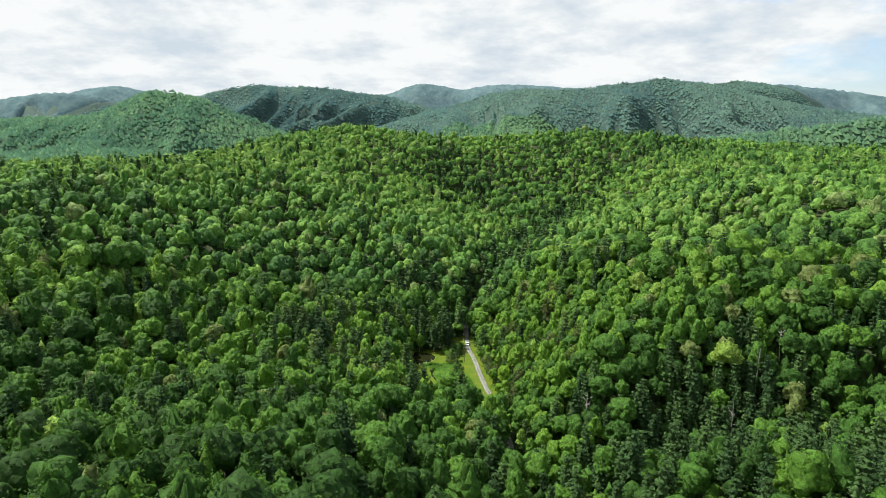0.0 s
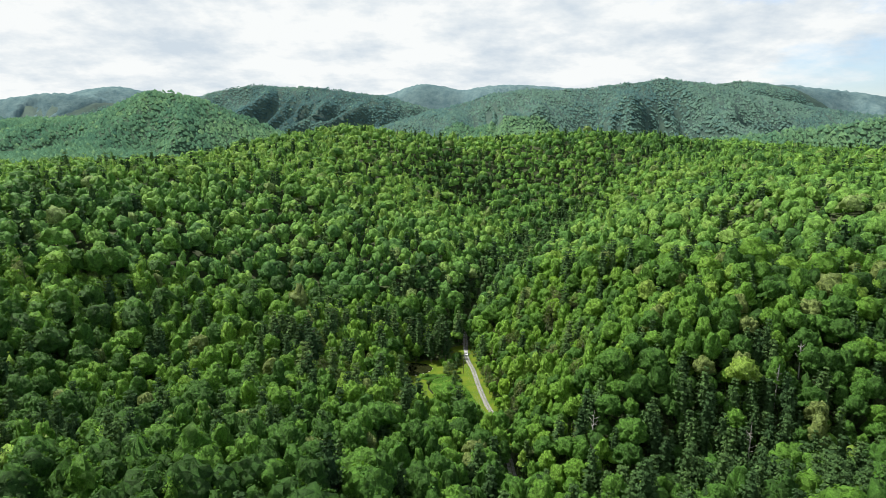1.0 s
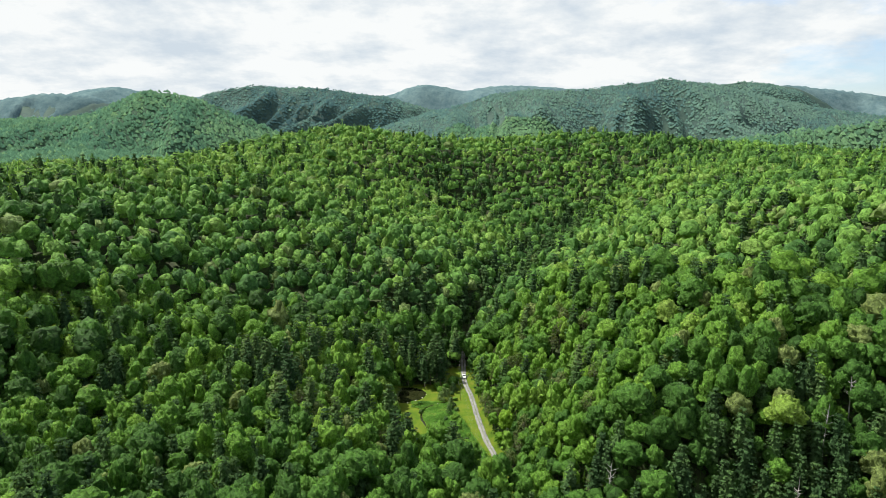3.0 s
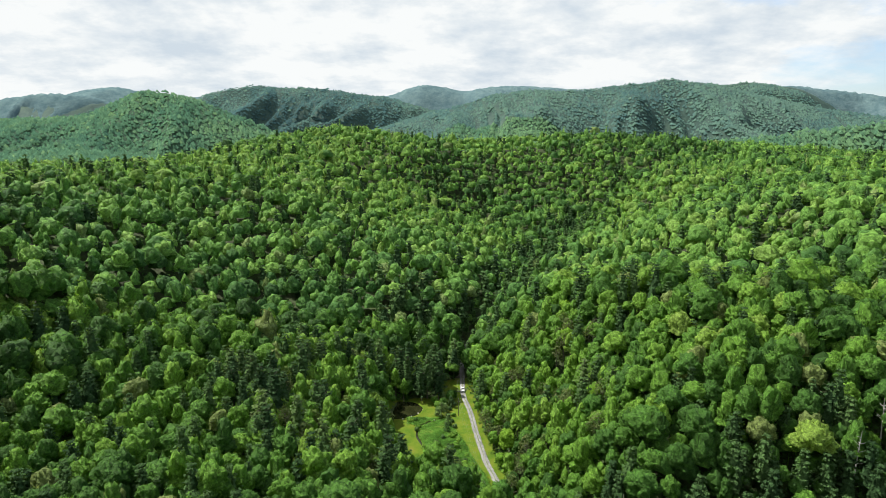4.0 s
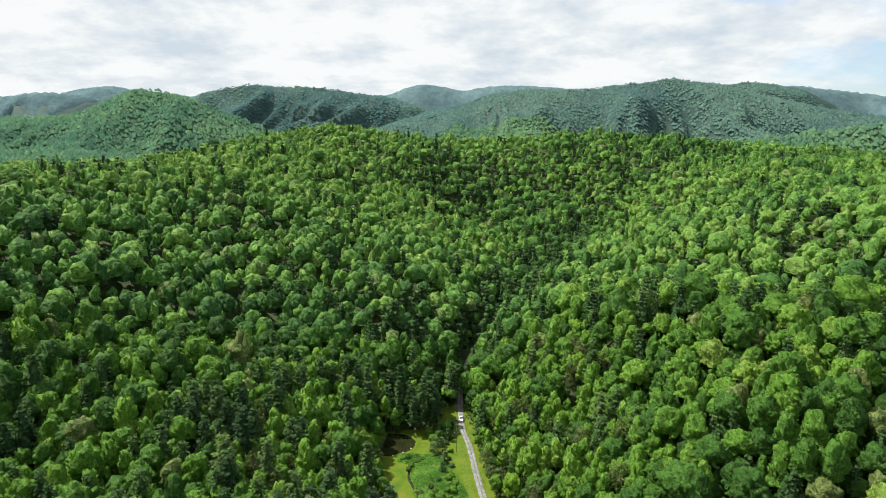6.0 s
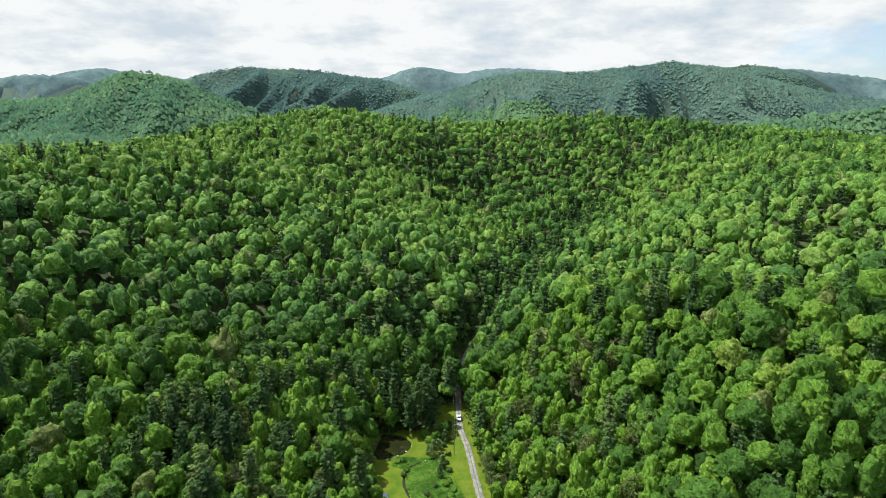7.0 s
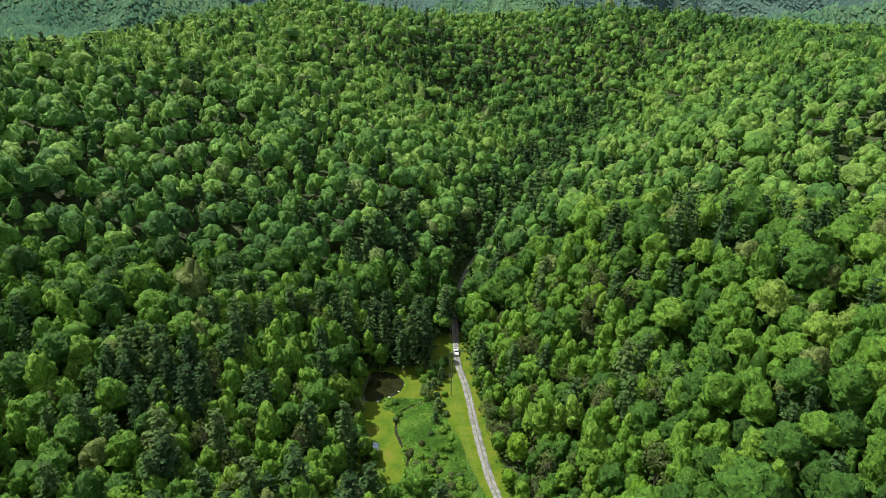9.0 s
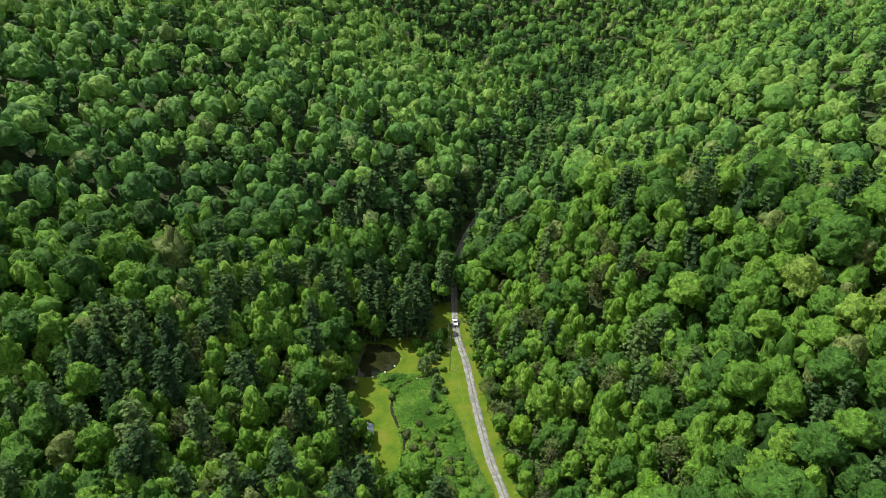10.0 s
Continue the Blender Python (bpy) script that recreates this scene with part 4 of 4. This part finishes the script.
def build_road():
    ys = np.arange(-420, 560, 1.0)
    xs = road_x(ys)
    base = np.maximum(lawn_z(xs, ys), ground(xs, ys)) + 0.08
    base = np.convolve(np.pad(base, 4, mode="edge"), np.ones(9) / 9, mode="valid")
    half = np.full(len(ys), 1.3)
    me = ribbon(xs, ys, half, base, [(-1.15, -0.25), (-1.0, 0.02), (-0.6, 0.05), (-0.2, 0.06), (0.2, 0.06), (0.6, 0.05), (1.0, 0.02), (1.15, -0.25)], gravel, "road", 0.22)
    road = tagged(new("road", me), "narrow pale grey gravel lane with two wheel tracks", "road", kind="structure")
    mid = ribbon(xs, ys, half, base, [(-0.17, 0.062), (-0.1, 0.095), (0.1, 0.095), (0.17, 0.062)], centre_grass, "centre_strip", 0.0)
    ob = new("centre_strip", mid)
    ob.parent = road


build_road()


def build_pond():
    a = np.linspace(0, math.tau, 72, endpoint=False)
    e = pond_edge(a) * 1.03
    v = [(POND[0], POND[1], 0.3)]
    for f in (0.5, 1.0):
        v += [(POND[0] + f * POND[2] * p * math.cos(q), POND[1] + f * POND[3] * p * math.sin(q), 0.3) for p, q in zip(e, a)]
    bm = bmesh.new()
    vs = [bm.verts.new(p) for p in v]
    for k in range(72):
        j = (k + 1) % 72
        bm.faces.new((vs[0], vs[1 + k], vs[1 + j]))
        bm.faces.new((vs[1 + k], vs[73 + k], vs[73 + j], vs[1 + j]))
    tagged(new("pond", bm_mesh("pond", bm, water)), "small still murky olive-brown pond below the pines", "pond", kind="structure")


build_pond()


def stream_line():
    px = (9, 5, 1.4, -1.6, -4.3, -5.8, -6.5, -6.2, -4.6, -2.5, -1.2, -1.6, -1.0)
    py = (361, 359, 357.6, 356, 353.7, 350.9, 346, 340, 335, 330.6, 327.5, 324.4, 316)
    t = np.linspace(0, len(px) - 1, 140)
    xs, ys = np.interp(t, range(len(px)), px), np.interp(t, range(len(py)), py)
    xs = np.convolve(np.pad(xs, 4, mode="edge"), np.ones(9) / 9, mode="valid") + 0.3 * value_noise(t * 1.3, t * 0, 61)
    return t, xs, np.convolve(np.pad(ys, 4, mode="edge"), np.ones(9) / 9, mode="valid")


def build_stream():
    t, xs, ys = stream_line()
    w = 0.42 + 0.18 * value_noise(t * 0.9, t * 0 + 5, 62)
    me = ribbon(xs, ys, w, lawn_z(xs, ys), [(-1.2, -0.02), (-0.8, 0.05), (0.8, 0.05), (1.2, -0.02)], water, "stream")
    tagged(new("stream", me), "thin dark winding stream through the meadow plants", "stream", kind="structure")


build_stream()


# ---- meadow plants ----
herb = foliage("herb_leaf", [(0.0, (0.075, 0.185, 0.030)), (0.6, (0.140, 0.310, 0.048)), (1.0, (0.21, 0.33, 0.070))], False, vary=0.7, gloss=0.04)
reed = foliage("dry_reed", [(0.0, (0.075, 0.12, 0.02)), (0.6, (0.12, 0.15, 0.03)), (1.0, (0.17, 0.16, 0.055))], False)


def thicket_west(y):
    return np.interp(y, (274, 294, 303, 312, 322, 332, 342, 351, 355, 358.5), (23.5, 18, 2, -3.5, -2, -4, -7, -7.5, -11.5, -12.5))


def thicket_east(y):
    return np.interp(y, (274, 296, 304, 308, 314, 321, 326, 334, 342, 351, 361), (27, 25.5, 24.6, 23.2, 21.2, 19, 18, 16, 13.8, 10.4, 8.5))


def build_herbs():
    x, y = scatter(-13, 27, 274, 360.5, 0.62, lambda a, b: (a > thicket_west(b)) & (a < thicket_east(b)) & (value_noise(a / 3.5, b / 3.5, 71) > -0.80))
    # none in the stream's bed
    t, sx, sy = stream_line()
    dry = np.hypot(x[:, None] - sx, y[:, None] - sy).min(1) > 0.75
    x, y = x[dry], y[dry]
    n = len(x)
    grow = 0.50 + 0.35 * value_noise(x / 4, y / 4, 72) + 0.55 * np.clip((334 - y) / 20, 0, 1)
    tris, tone = [], []
    for k in range(9):
        px, py = x + rng.normal(0, 0.3, n), y + rng.normal(0, 0.3, n)
        pz = lawn_z(px, py) + np.clip(grow, 0.1, 2) * rng.uniform(0.15, 1.0, n)
        out = np.column_stack([rng.normal(0, 0.35, n), rng.normal(0, 0.35, n), np.ones(n)])
        tris.append(leaf_tris(np.column_stack([px, py, pz]), out, 0.44, 0.5))
        tone.append(np.clip(0.36 + 0.5 * value_noise(px / 5, py / 5, 73) + 0.2 * np.exp(-((px - 1) / 6) ** 2 - ((py - 346) / 8) ** 2) + 0.3 * value_noise(px / 1.6, py / 1.6, 74) + rng.normal(0, 0.12, n), 0, 1))
    me = soup("meadow_plants", np.concatenate(tris), herb)
    me.attributes.new("tone", "FLOAT", "POINT").data.foreach_set("value", np.repeat(np.concatenate(tone), 3).astype(np.float32))
    tagged(new("meadow_plants", me), "lush bright green knee-high plants filling the wet meadow", "plants", kind="stuff")


build_herbs()


def build_grass():
    """Rough grass tufts along the road's verges and the lawn's rim."""
    x, y = scatter(-26, 34, 300, 404, 1.0, lambda a, b: open_land(a, b) & (np.abs(a - road_x(b)) > 1.9) & (pond_out(a, b) > 0.08) & (~open_land(a - 1.2, b) | (np.abs(a - thicket_east(b)) < 0.9) | (np.abs(a - road_x(b)) < 2.6)))
    n = len(x)
    tris, tone = [], []
    for k in range(3):
        px, py = x + rng.normal(0, 0.25, n), y + rng.normal(0, 0.25, n)
        h = rng.uniform(0.12, 0.4, n)
        a = rng.uniform(0, math.tau, n)
        b = np.column_stack([px, py, lawn_z(px, py) - 0.05])
        s = np.column_stack([np.cos(a), np.sin(a), 0 * a]) * 0.14
        tip = b + np.column_stack([rng.normal(0, 0.12, n), rng.normal(0, 0.12, n), h])
        tris.append(np.stack([b - s, b + s, tip], 1))
        tone.append(rng.uniform(0, 1, n))
    p = np.concatenate(tris).reshape(-1, 3)
    me = raw_mesh("grass_tufts", p, np.arange(len(p)).reshape(-1, 3), reed)
    me.attributes.new("tone", "FLOAT", "POINT").data.foreach_set("value", np.repeat(np.concatenate(tone), 3).astype(np.float32))
    tagged(new("grass_tufts", me), "rough yellowish grass tufts on the verges of the lane", "grass", kind="stuff")


build_grass()


def bush_kind(label, r, mat, n=150):
    bm_tris = lobed_crown(np.array([[rng.uniform(-0.5, 0.5) * r, rng.uniform(-0.5, 0.5) * r, r * rng.uniform(0.35, 0.75), r * rng.uniform(0.4, 0.62)] for k in range(7)] + [[0, 0, r * 0.45, r * 0.6]]), n, 0.42, 2)
    return tagged(new("bush", soup("bush", bm_tris, mat)), label, "bush", "bushes of the meadow")


BUSHES = [bush_kind("rounded light green bush in the wet meadow", 1.7, poplar_leaf), bush_kind("grey-olive scrubby bush in the wet meadow", 1.5, dull_leaf, 170), bush_kind("dark green dense bush beside the stream", 1.6, needle_tree)]


def plant_bushes():
    spots = [(11.5, 350, 2, 0.9), (10.5, 356, 2, 0.8), (11, 363, 0, 0.8), (9.5, 370, 2, 1.0), (12, 376, 2, 0.9), (8, 362, 2, 1.0), (-7, 347, 2, 1.0), (-6, 350, 0, 0.9), (10, 340, 0, 1.1), (3, 334, 1, 0.9), (11.5, 342, 0, 0.9), (-1, 328, 1, 1.0), (6, 320, 0, 1.2), (13, 313, 1, 1.2), (15.5, 318, 2, 1.0), (-3, 309, 0, 1.3), (8, 327, 1, 1.0), (10, 331, 0, 1.1), (-10, 356, 0, 1.0), (-8, 358, 0, 0.9), (13, 336, 0, 0.8), (6, 339, 2, 0.9)]
    more_x, more_y = scatter(-4, 27, 274, 332, 4.0, lambda a, b: (a > thicket_west(b)) & (a < thicket_east(b) - 0.5))
    spots += [(a, b, int(rng.choice([0, 0, 0, 0, 1])), rng.uniform(0.5, 1.3)) for a, b in zip(more_x, more_y)]
    used = set()
    for x, y, k, s in spots:
        z = float(lawn_z(np.array([x]), np.array([y]))[0]) - 0.1
        m = pose(x, y, z, 0, 0, float(rng.uniform(0, 360))) @ Matrix.Diagonal((s, s, s * 1.1, 1))
        if k in used:
            copy_thing(BUSHES[k], m)
        else:
            used.add(k)
            BUSHES[k].matrix_world = m


plant_bushes()

# ---- things of the clearing ----
stone_mat = surface("pale_stone", [(0.3, (0.30, 0.29, 0.25)), (0.5, (0.46, 0.45, 0.40)), (0.7, (0.60, 0.59, 0.54))], 1.5, 0.85, bump=0.5)
white_paint = surface("white_paint", [(0.3, (0.76, 0.77, 0.78)), (0.7, (0.84, 0.84, 0.84))], 0.8, 0.25, spec=0.5, bump=0.02)
dark_glass = surface("dark_glass", [(0.3, (0.012, 0.014, 0.016)), (0.7, (0.02, 0.022, 0.024))], 1.0, 0.06, spec=0.5, bump=0.0)
rubber = surface("rubber", [(0.3, (0.015, 0.015, 0.015)), (0.7, (0.03, 0.03, 0.03))], 6.0, 0.85)
chrome = surface("chrome", [(0.3, (0.55, 0.56, 0.58)), (0.7, (0.66, 0.67, 0.69))], 4.0, 0.25, 1.0)
dark_plastic = surface("dark_plastic", [(0.3, (0.03, 0.03, 0.032)), (0.7, (0.055, 0.055, 0.057))], 5.0, 0.6)
lamp_glass = surface("lamp_glass", [(0.3, (0.6, 0.6, 0.58)), (0.7, (0.75, 0.75, 0.73))], 5.0, 0.15)
red_lens = surface("red_lens", [(0.3, (0.25, 0.01, 0.01)), (0.7, (0.4, 0.02, 0.015))], 5.0, 0.2)
pole_wood = surface("pole_wood", [(0.3, (0.05, 0.04, 0.03)), (0.6, (0.11, 0.09, 0.07)), (0.8, (0.17, 0.145, 0.12))], 1.5, 0.9, bump=0.4)
porcelain = surface("porcelain", [(0.3, (0.6, 0.6, 0.58)), (0.7, (0.74, 0.74, 0.72))], 4.0, 0.3)
zinc = surface("zinc_roof", [(0.3, (0.16, 0.20, 0.25)), (0.5, (0.24, 0.29, 0.35)), (0.72, (0.34, 0.40, 0.46))], 0.9, 0.45, 0.2, 0.5, 0.1)
grey_board = surface("grey_board", [(0.3, (0.14, 0.13, 0.115)), (0.55, (0.25, 0.235, 0.21)), (0.75, (0.34, 0.32, 0.29))], 2.2, 0.9, bump=0.4)
wire_mat = surface("wire_metal", [(0.3, (0.10, 0.10, 0.095)), (0.7, (0.20, 0.20, 0.19))], 3.0, 0.6)


def bank_stone(x, y, s):
    bm = bmesh.new()
    bmesh.ops.create_icosphere(bm, subdivisions=2, radius=0.5)
    for v in bm.verts:
        v.co *= 1 + 0.22 * noise.noise(v.co * 2.3 + Vector((x, y, 0)))
        v.co.z *= 0.75
        v.co.z = max(v.co.z, -0.2)
    ob = new("boulder", bm_mesh("boulder", bm, stone_mat, False))
    ob.matrix_world = pose(x, y, float(lawn_z(np.array([x]), np.array([y]))[0]) + 0.14 * s, 0, 0, x * 40) @ Matrix.Diagonal((s, s, s, 1))
    tagged(ob, "pale boulder on the grassy bank of the pond", "boulder", "boulders round the pond")


for bx, by, bs in ((-14.4, 358.3, 0.95), (-10.2, 361.2, 0.95), (-6.9, 365.2, 0.9), (1.6, 357.9, 0.65), (-4.9, 369.6, 0.5)):
    bank_stone(bx, by, bs)


def build_truck():
    """A pickup on the lane, its bonnet towards the valley's mouth (minus y)."""
    root = tagged(new("pickup_truck"), "white pickup truck with dark windows parked on the gravel lane", "truck")

    def prism(rows):
        """Cross-sections of x half-widths and heights along y, lofted and capped."""
        bm = bmesh.new()
        rings = []
        for yy, half, lo, hi, inset in rows:
            prof = [(-half, lo), (half, lo), (half, lo + (hi - lo) * 0.55), (half - inset, hi), (-half + inset, hi), (-half, lo + (hi - lo) * 0.55)]
            rings.append([bm.verts.new((a, yy, b)) for a, b in prof])
        for a, b in zip(rings, rings[1:]):
            for k in range(6):
                j = (k + 1) % 6
                bm.faces.new((a[k], b[k], b[j], a[j]))
        bm.faces.new(rings[0])
        bm.faces.new(rings[-1][::-1])
        bmesh.ops.recalc_face_normals(bm, faces=bm.faces)
        bmesh.ops.bevel(bm, geom=list(bm.edges), offset=0.025, segments=1, affect="EDGES")
        return bm

    part("body", prism([(-2.75, 0.86, 0.48, 0.92, 0.10), (-2.55, 0.96, 0.42, 1.05, 0.08), (-1.2, 0.98, 0.40, 1.12, 0.06), (0.75, 0.98, 0.40, 1.12, 0.05), (0.80, 0.98, 0.40, 0.80, 0.05), (2.62, 0.98, 0.42, 0.80, 0.05), (2.75, 0.95, 0.48, 0.78, 0.05)]), white_paint, root)
    part("cab", prism([(-1.25, 0.88, 1.10, 1.14, 0.05), (-0.55, 0.86, 1.10, 1.78, 0.14), (0.45, 0.86, 1.10, 1.80, 0.14), (0.78, 0.88, 1.10, 1.72, 0.14)]), white_paint, root)
    for sx in (-1, 1):
        bm = bmesh.new()
        add_box(bm, sx * 0.94, 1.78, 0.96, 0.10, 1.95, 0.36, 0.02)
        part("bed_side", bm, white_paint, root)
        bm = bmesh.new()
        add_box(bm, sx * 0.865, 0.08, 1.40, 0.05, 1.15, 0.34, 0.015)
        part("side_window", bm, dark_glass, root)
        bm = bmesh.new()
        add_box(bm, sx * 1.07, -0.72, 1.18, 0.18, 0.10, 0.16, 0.02)
        part("mirror", bm, dark_plastic, root)
        bm = bmesh.new()
        add_box(bm, sx * 0.72, -2.74, 0.80, 0.30, 0.08, 0.16, 0.02)
        part("headlight", bm, lamp_glass, root)
        bm = bmesh.new()
        add_box(bm, sx * 0.90, 2.77, 0.95, 0.12, 0.06, 0.32, 0.015)
        part("tail_light", bm, red_lens, root)
    bm = bmesh.new()
    add_box(bm, 0, 2.73, 0.96, 1.80, 0.09, 0.36, 0.02)
    part("tailgate", bm, white_paint, root)
    bm = bmesh.new()
    vs = [bm.verts.new(p) for p in ((-0.78, -1.24, 1.16), (0.78, -1.24, 1.16), (0.68, -0.60, 1.74), (-0.68, -0.60, 1.74), (-0.78, -1.20, 1.12), (0.78, -1.20, 1.12), (0.68, -0.56, 1.70), (-0.68, -0.56, 1.70))]
    for f in ((0, 1, 2, 3), (7, 6, 5, 4), (0, 4, 5, 1), (1, 5, 6, 2), (2, 6, 7, 3), (3, 7, 4, 0)):
        bm.faces.new([vs[k] for k in f])
    part("windscreen", bm, dark_glass, root)
    bm = bmesh.new()
    add_box(bm, 0, 0.80, 1.42, 1.42, 0.05, 0.40, 0.015)
    part("rear_window", bm, dark_glass, root)
    bm = bmesh.new()
    add_box(bm, 0, 1.76, 0.82, 1.74, 1.84, 0.05, 0.01)
    part("bed_liner", bm, dark_plastic, root)
    bm = bmesh.new()
    add_box(bm, 0, -2.78, 0.74, 1.05, 0.06, 0.24, 0.02)
    part("grille", bm, dark_plastic, root)
    for yy in (-2.84, 2.86):
        bm = bmesh.new()
        add_box(bm, 0, yy, 0.52, 1.86, 0.16, 0.20, 0.04)
        part("bumper", bm, chrome, root)
    for sx in (-1, 1):
        for yy in (-1.78, 1.72):
            bm = bmesh.new()
            bmesh.ops.create_cone(bm, cap_ends=True, segments=20, radius1=0.38, radius2=0.38, depth=0.26, matrix=Matrix.Translation((sx * 0.86, yy, 0.38)) @ Matrix.Rotation(math.pi / 2, 4, "Y"))
            bmesh.ops.bevel(bm, geom=[e for e in bm.edges if abs(e.verts[0].co.x - e.verts[1].co.x) < 1e-4], offset=0.04, segments=2, affect="EDGES")
            tyre = part("tyre", bm, rubber, root)
            bm = bmesh.new()
            bmesh.ops.create_cone(bm, cap_ends=True, segments=16, radius1=0.22, radius2=0.18, depth=0.04, matrix=Matrix.Translation((sx * 1.0, yy, 0.38)) @ Matrix.Rotation(sx * math.pi / 2, 4, "Y"))
            part("rim", bm, chrome, tyre)
    y = 394.6
    z = float(max(lawn_z(road_x(np.array([y])), np.array([y]))[0], 0)) + 0.13
    root.matrix_world = pose(float(road_x(y)), y, z, 0, 0, 1.5)


build_truck()


def build_pole(x, y, height, drum):
    root = tagged(new("utility_pole"), "dark wooden utility pole with crossarm beside the lane", "pole", "utility poles along the lane")
    bm = bmesh.new()
    add_tube(bm, ((0, 0, -0.8), (0, 0, height * 0.5), (0, 0, height)), (0.17, 0.145, 0.11), 10)
    part("shaft", bm, pole_wood, root, smooth=False)
    bm = bmesh.new()
    add_box(bm, 0, 0.14, height - 0.45, 1.9, 0.10, 0.12, 0.012)
    part("crossarm", bm, pole_wood, root)
    for sx in (-0.85, 0.85, 0.0):
        bm = bmesh.new()
        zz = height - 0.39 if sx else height
        add_tube(bm, ((sx, 0.14 if sx else 0, zz), (sx, 0.14 if sx else 0, zz + 0.10), (sx, 0.14 if sx else 0, zz + 0.2)), (0.05, 0.09, 0.045), 8)
        part("insulator", bm, porcelain, root, "pale porcelain insulator")
    if drum:
        bm = bmesh.new()
        add_tube(bm, ((0, -0.36, height - 1.5), (0, -0.36, height - 1.4), (0, -0.36, height - 0.75), (0, -0.36, height - 0.65)), (0.18, 0.24, 0.24, 0.12), 12)
        part("transformer", bm, porcelain, root, "pale grey transformer drum")
    z = float(ground(np.array([x]), np.array([y]))[0])
    root.matrix_world = pose(x, y, z)
    return Vector((x, y, z + height))


TOPS = [build_pole(24.0, 262.0, 9.6, False), build_pole(13.6, 362.9, 9.6, False), build_pole(16.2, 434.0, 10.4, True)]


def build_wires():
    for a, b in zip(TOPS, TOPS[1:]):
        for sx, dz in ((-0.85, -0.2), (0.85, -0.2), (0.0, 0.2)):
            bm = bmesh.new()
            pts = []
            for k in range(15):
                f = k / 14
                p = a.lerp(b, f) + Vector((sx, 0.14 if sx else 0, dz))
                p.z -= 1.3 * 4 * f * (1 - f)
                pts.append(p)
            add_tube(bm, pts, [0.016] * 15, 4)
            tagged(new("power_line", bm_mesh("power_line", bm, wire_mat)), "thin sagging power line strung between the wooden poles", "power line", "power lines along the lane")


build_wires()


def build_shed():
    root = tagged(new("shed"), "small weathered grey board shed with a pale blue metal roof", "shed")
    w, d, h = 3.0, 4.4, 2.3
    for k in range(2):
        sx = (-1, 1)[k]
        for q in range(11):
            bm = bmesh.new()
            add_box(bm, sx * w / 2, -d / 2 + (q + 0.5) * d / 11, h / 2, 0.05, d / 11 - 0.02, h, 0.006)
            part("board", bm, grey_board, root)
        for q in range(8):
            bm = bmesh.new()
            xx = -w / 2 + (q + 0.5) * w / 8
            hh = h + 0.75 * (1 - abs(xx) / (w / 2))
            add_box(bm, xx, sx * d / 2, hh / 2, w / 8 - 0.02, 0.05, hh, 0.006)
            part("board", bm, grey_board, root)
        bm = bmesh.new()
        n = 14
        lo, hi = [], []
        for q in range(n * 2 + 1):
            yy = -d / 2 - 0.35 + q * (d + 0.7) / (n * 2)
            up = 0.03 if q % 2 else 0.0
            lo.append(bm.verts.new((sx * (w / 2 + 0.35), yy, h - 0.10 + up)))
            hi.append(bm.verts.new((0, yy, h + 0.84 + up)))
        for q in range(n * 2):
            bm.faces.new((lo[q], lo[q + 1], hi[q + 1], hi[q]))
        bmesh.ops.solidify(bm, geom=list(bm.faces), thickness=0.02)
        part("roof_sheet", bm, zinc, root, "pale blue corrugated metal roof sheet")
    bm = bmesh.new()
    add_box(bm, 0, 0, h + 0.87, 0.22, d + 0.72, 0.04, 0.01)
    part("ridge_cap", bm, zinc, root)
    bm = bmesh.new()
    add_box(bm, 0.3, -d / 2 - 0.04, 0.98, 0.95, 0.05, 1.9, 0.01)
    door = part("door", bm, pole_wood, root, "dark plank door")
    bm = bmesh.new()
    add_box(bm, 0.65, -d / 2 - 0.09, 1.0, 0.03, 0.05, 0.14, 0.005)
    part("handle", bm, chrome, door)
    root.matrix_world = pose(-13.2, 329.0, float(ground(np.array([-13.2]), np.array([329.0]))[0]) + 0.1, 0, 0, 8)


build_shed()
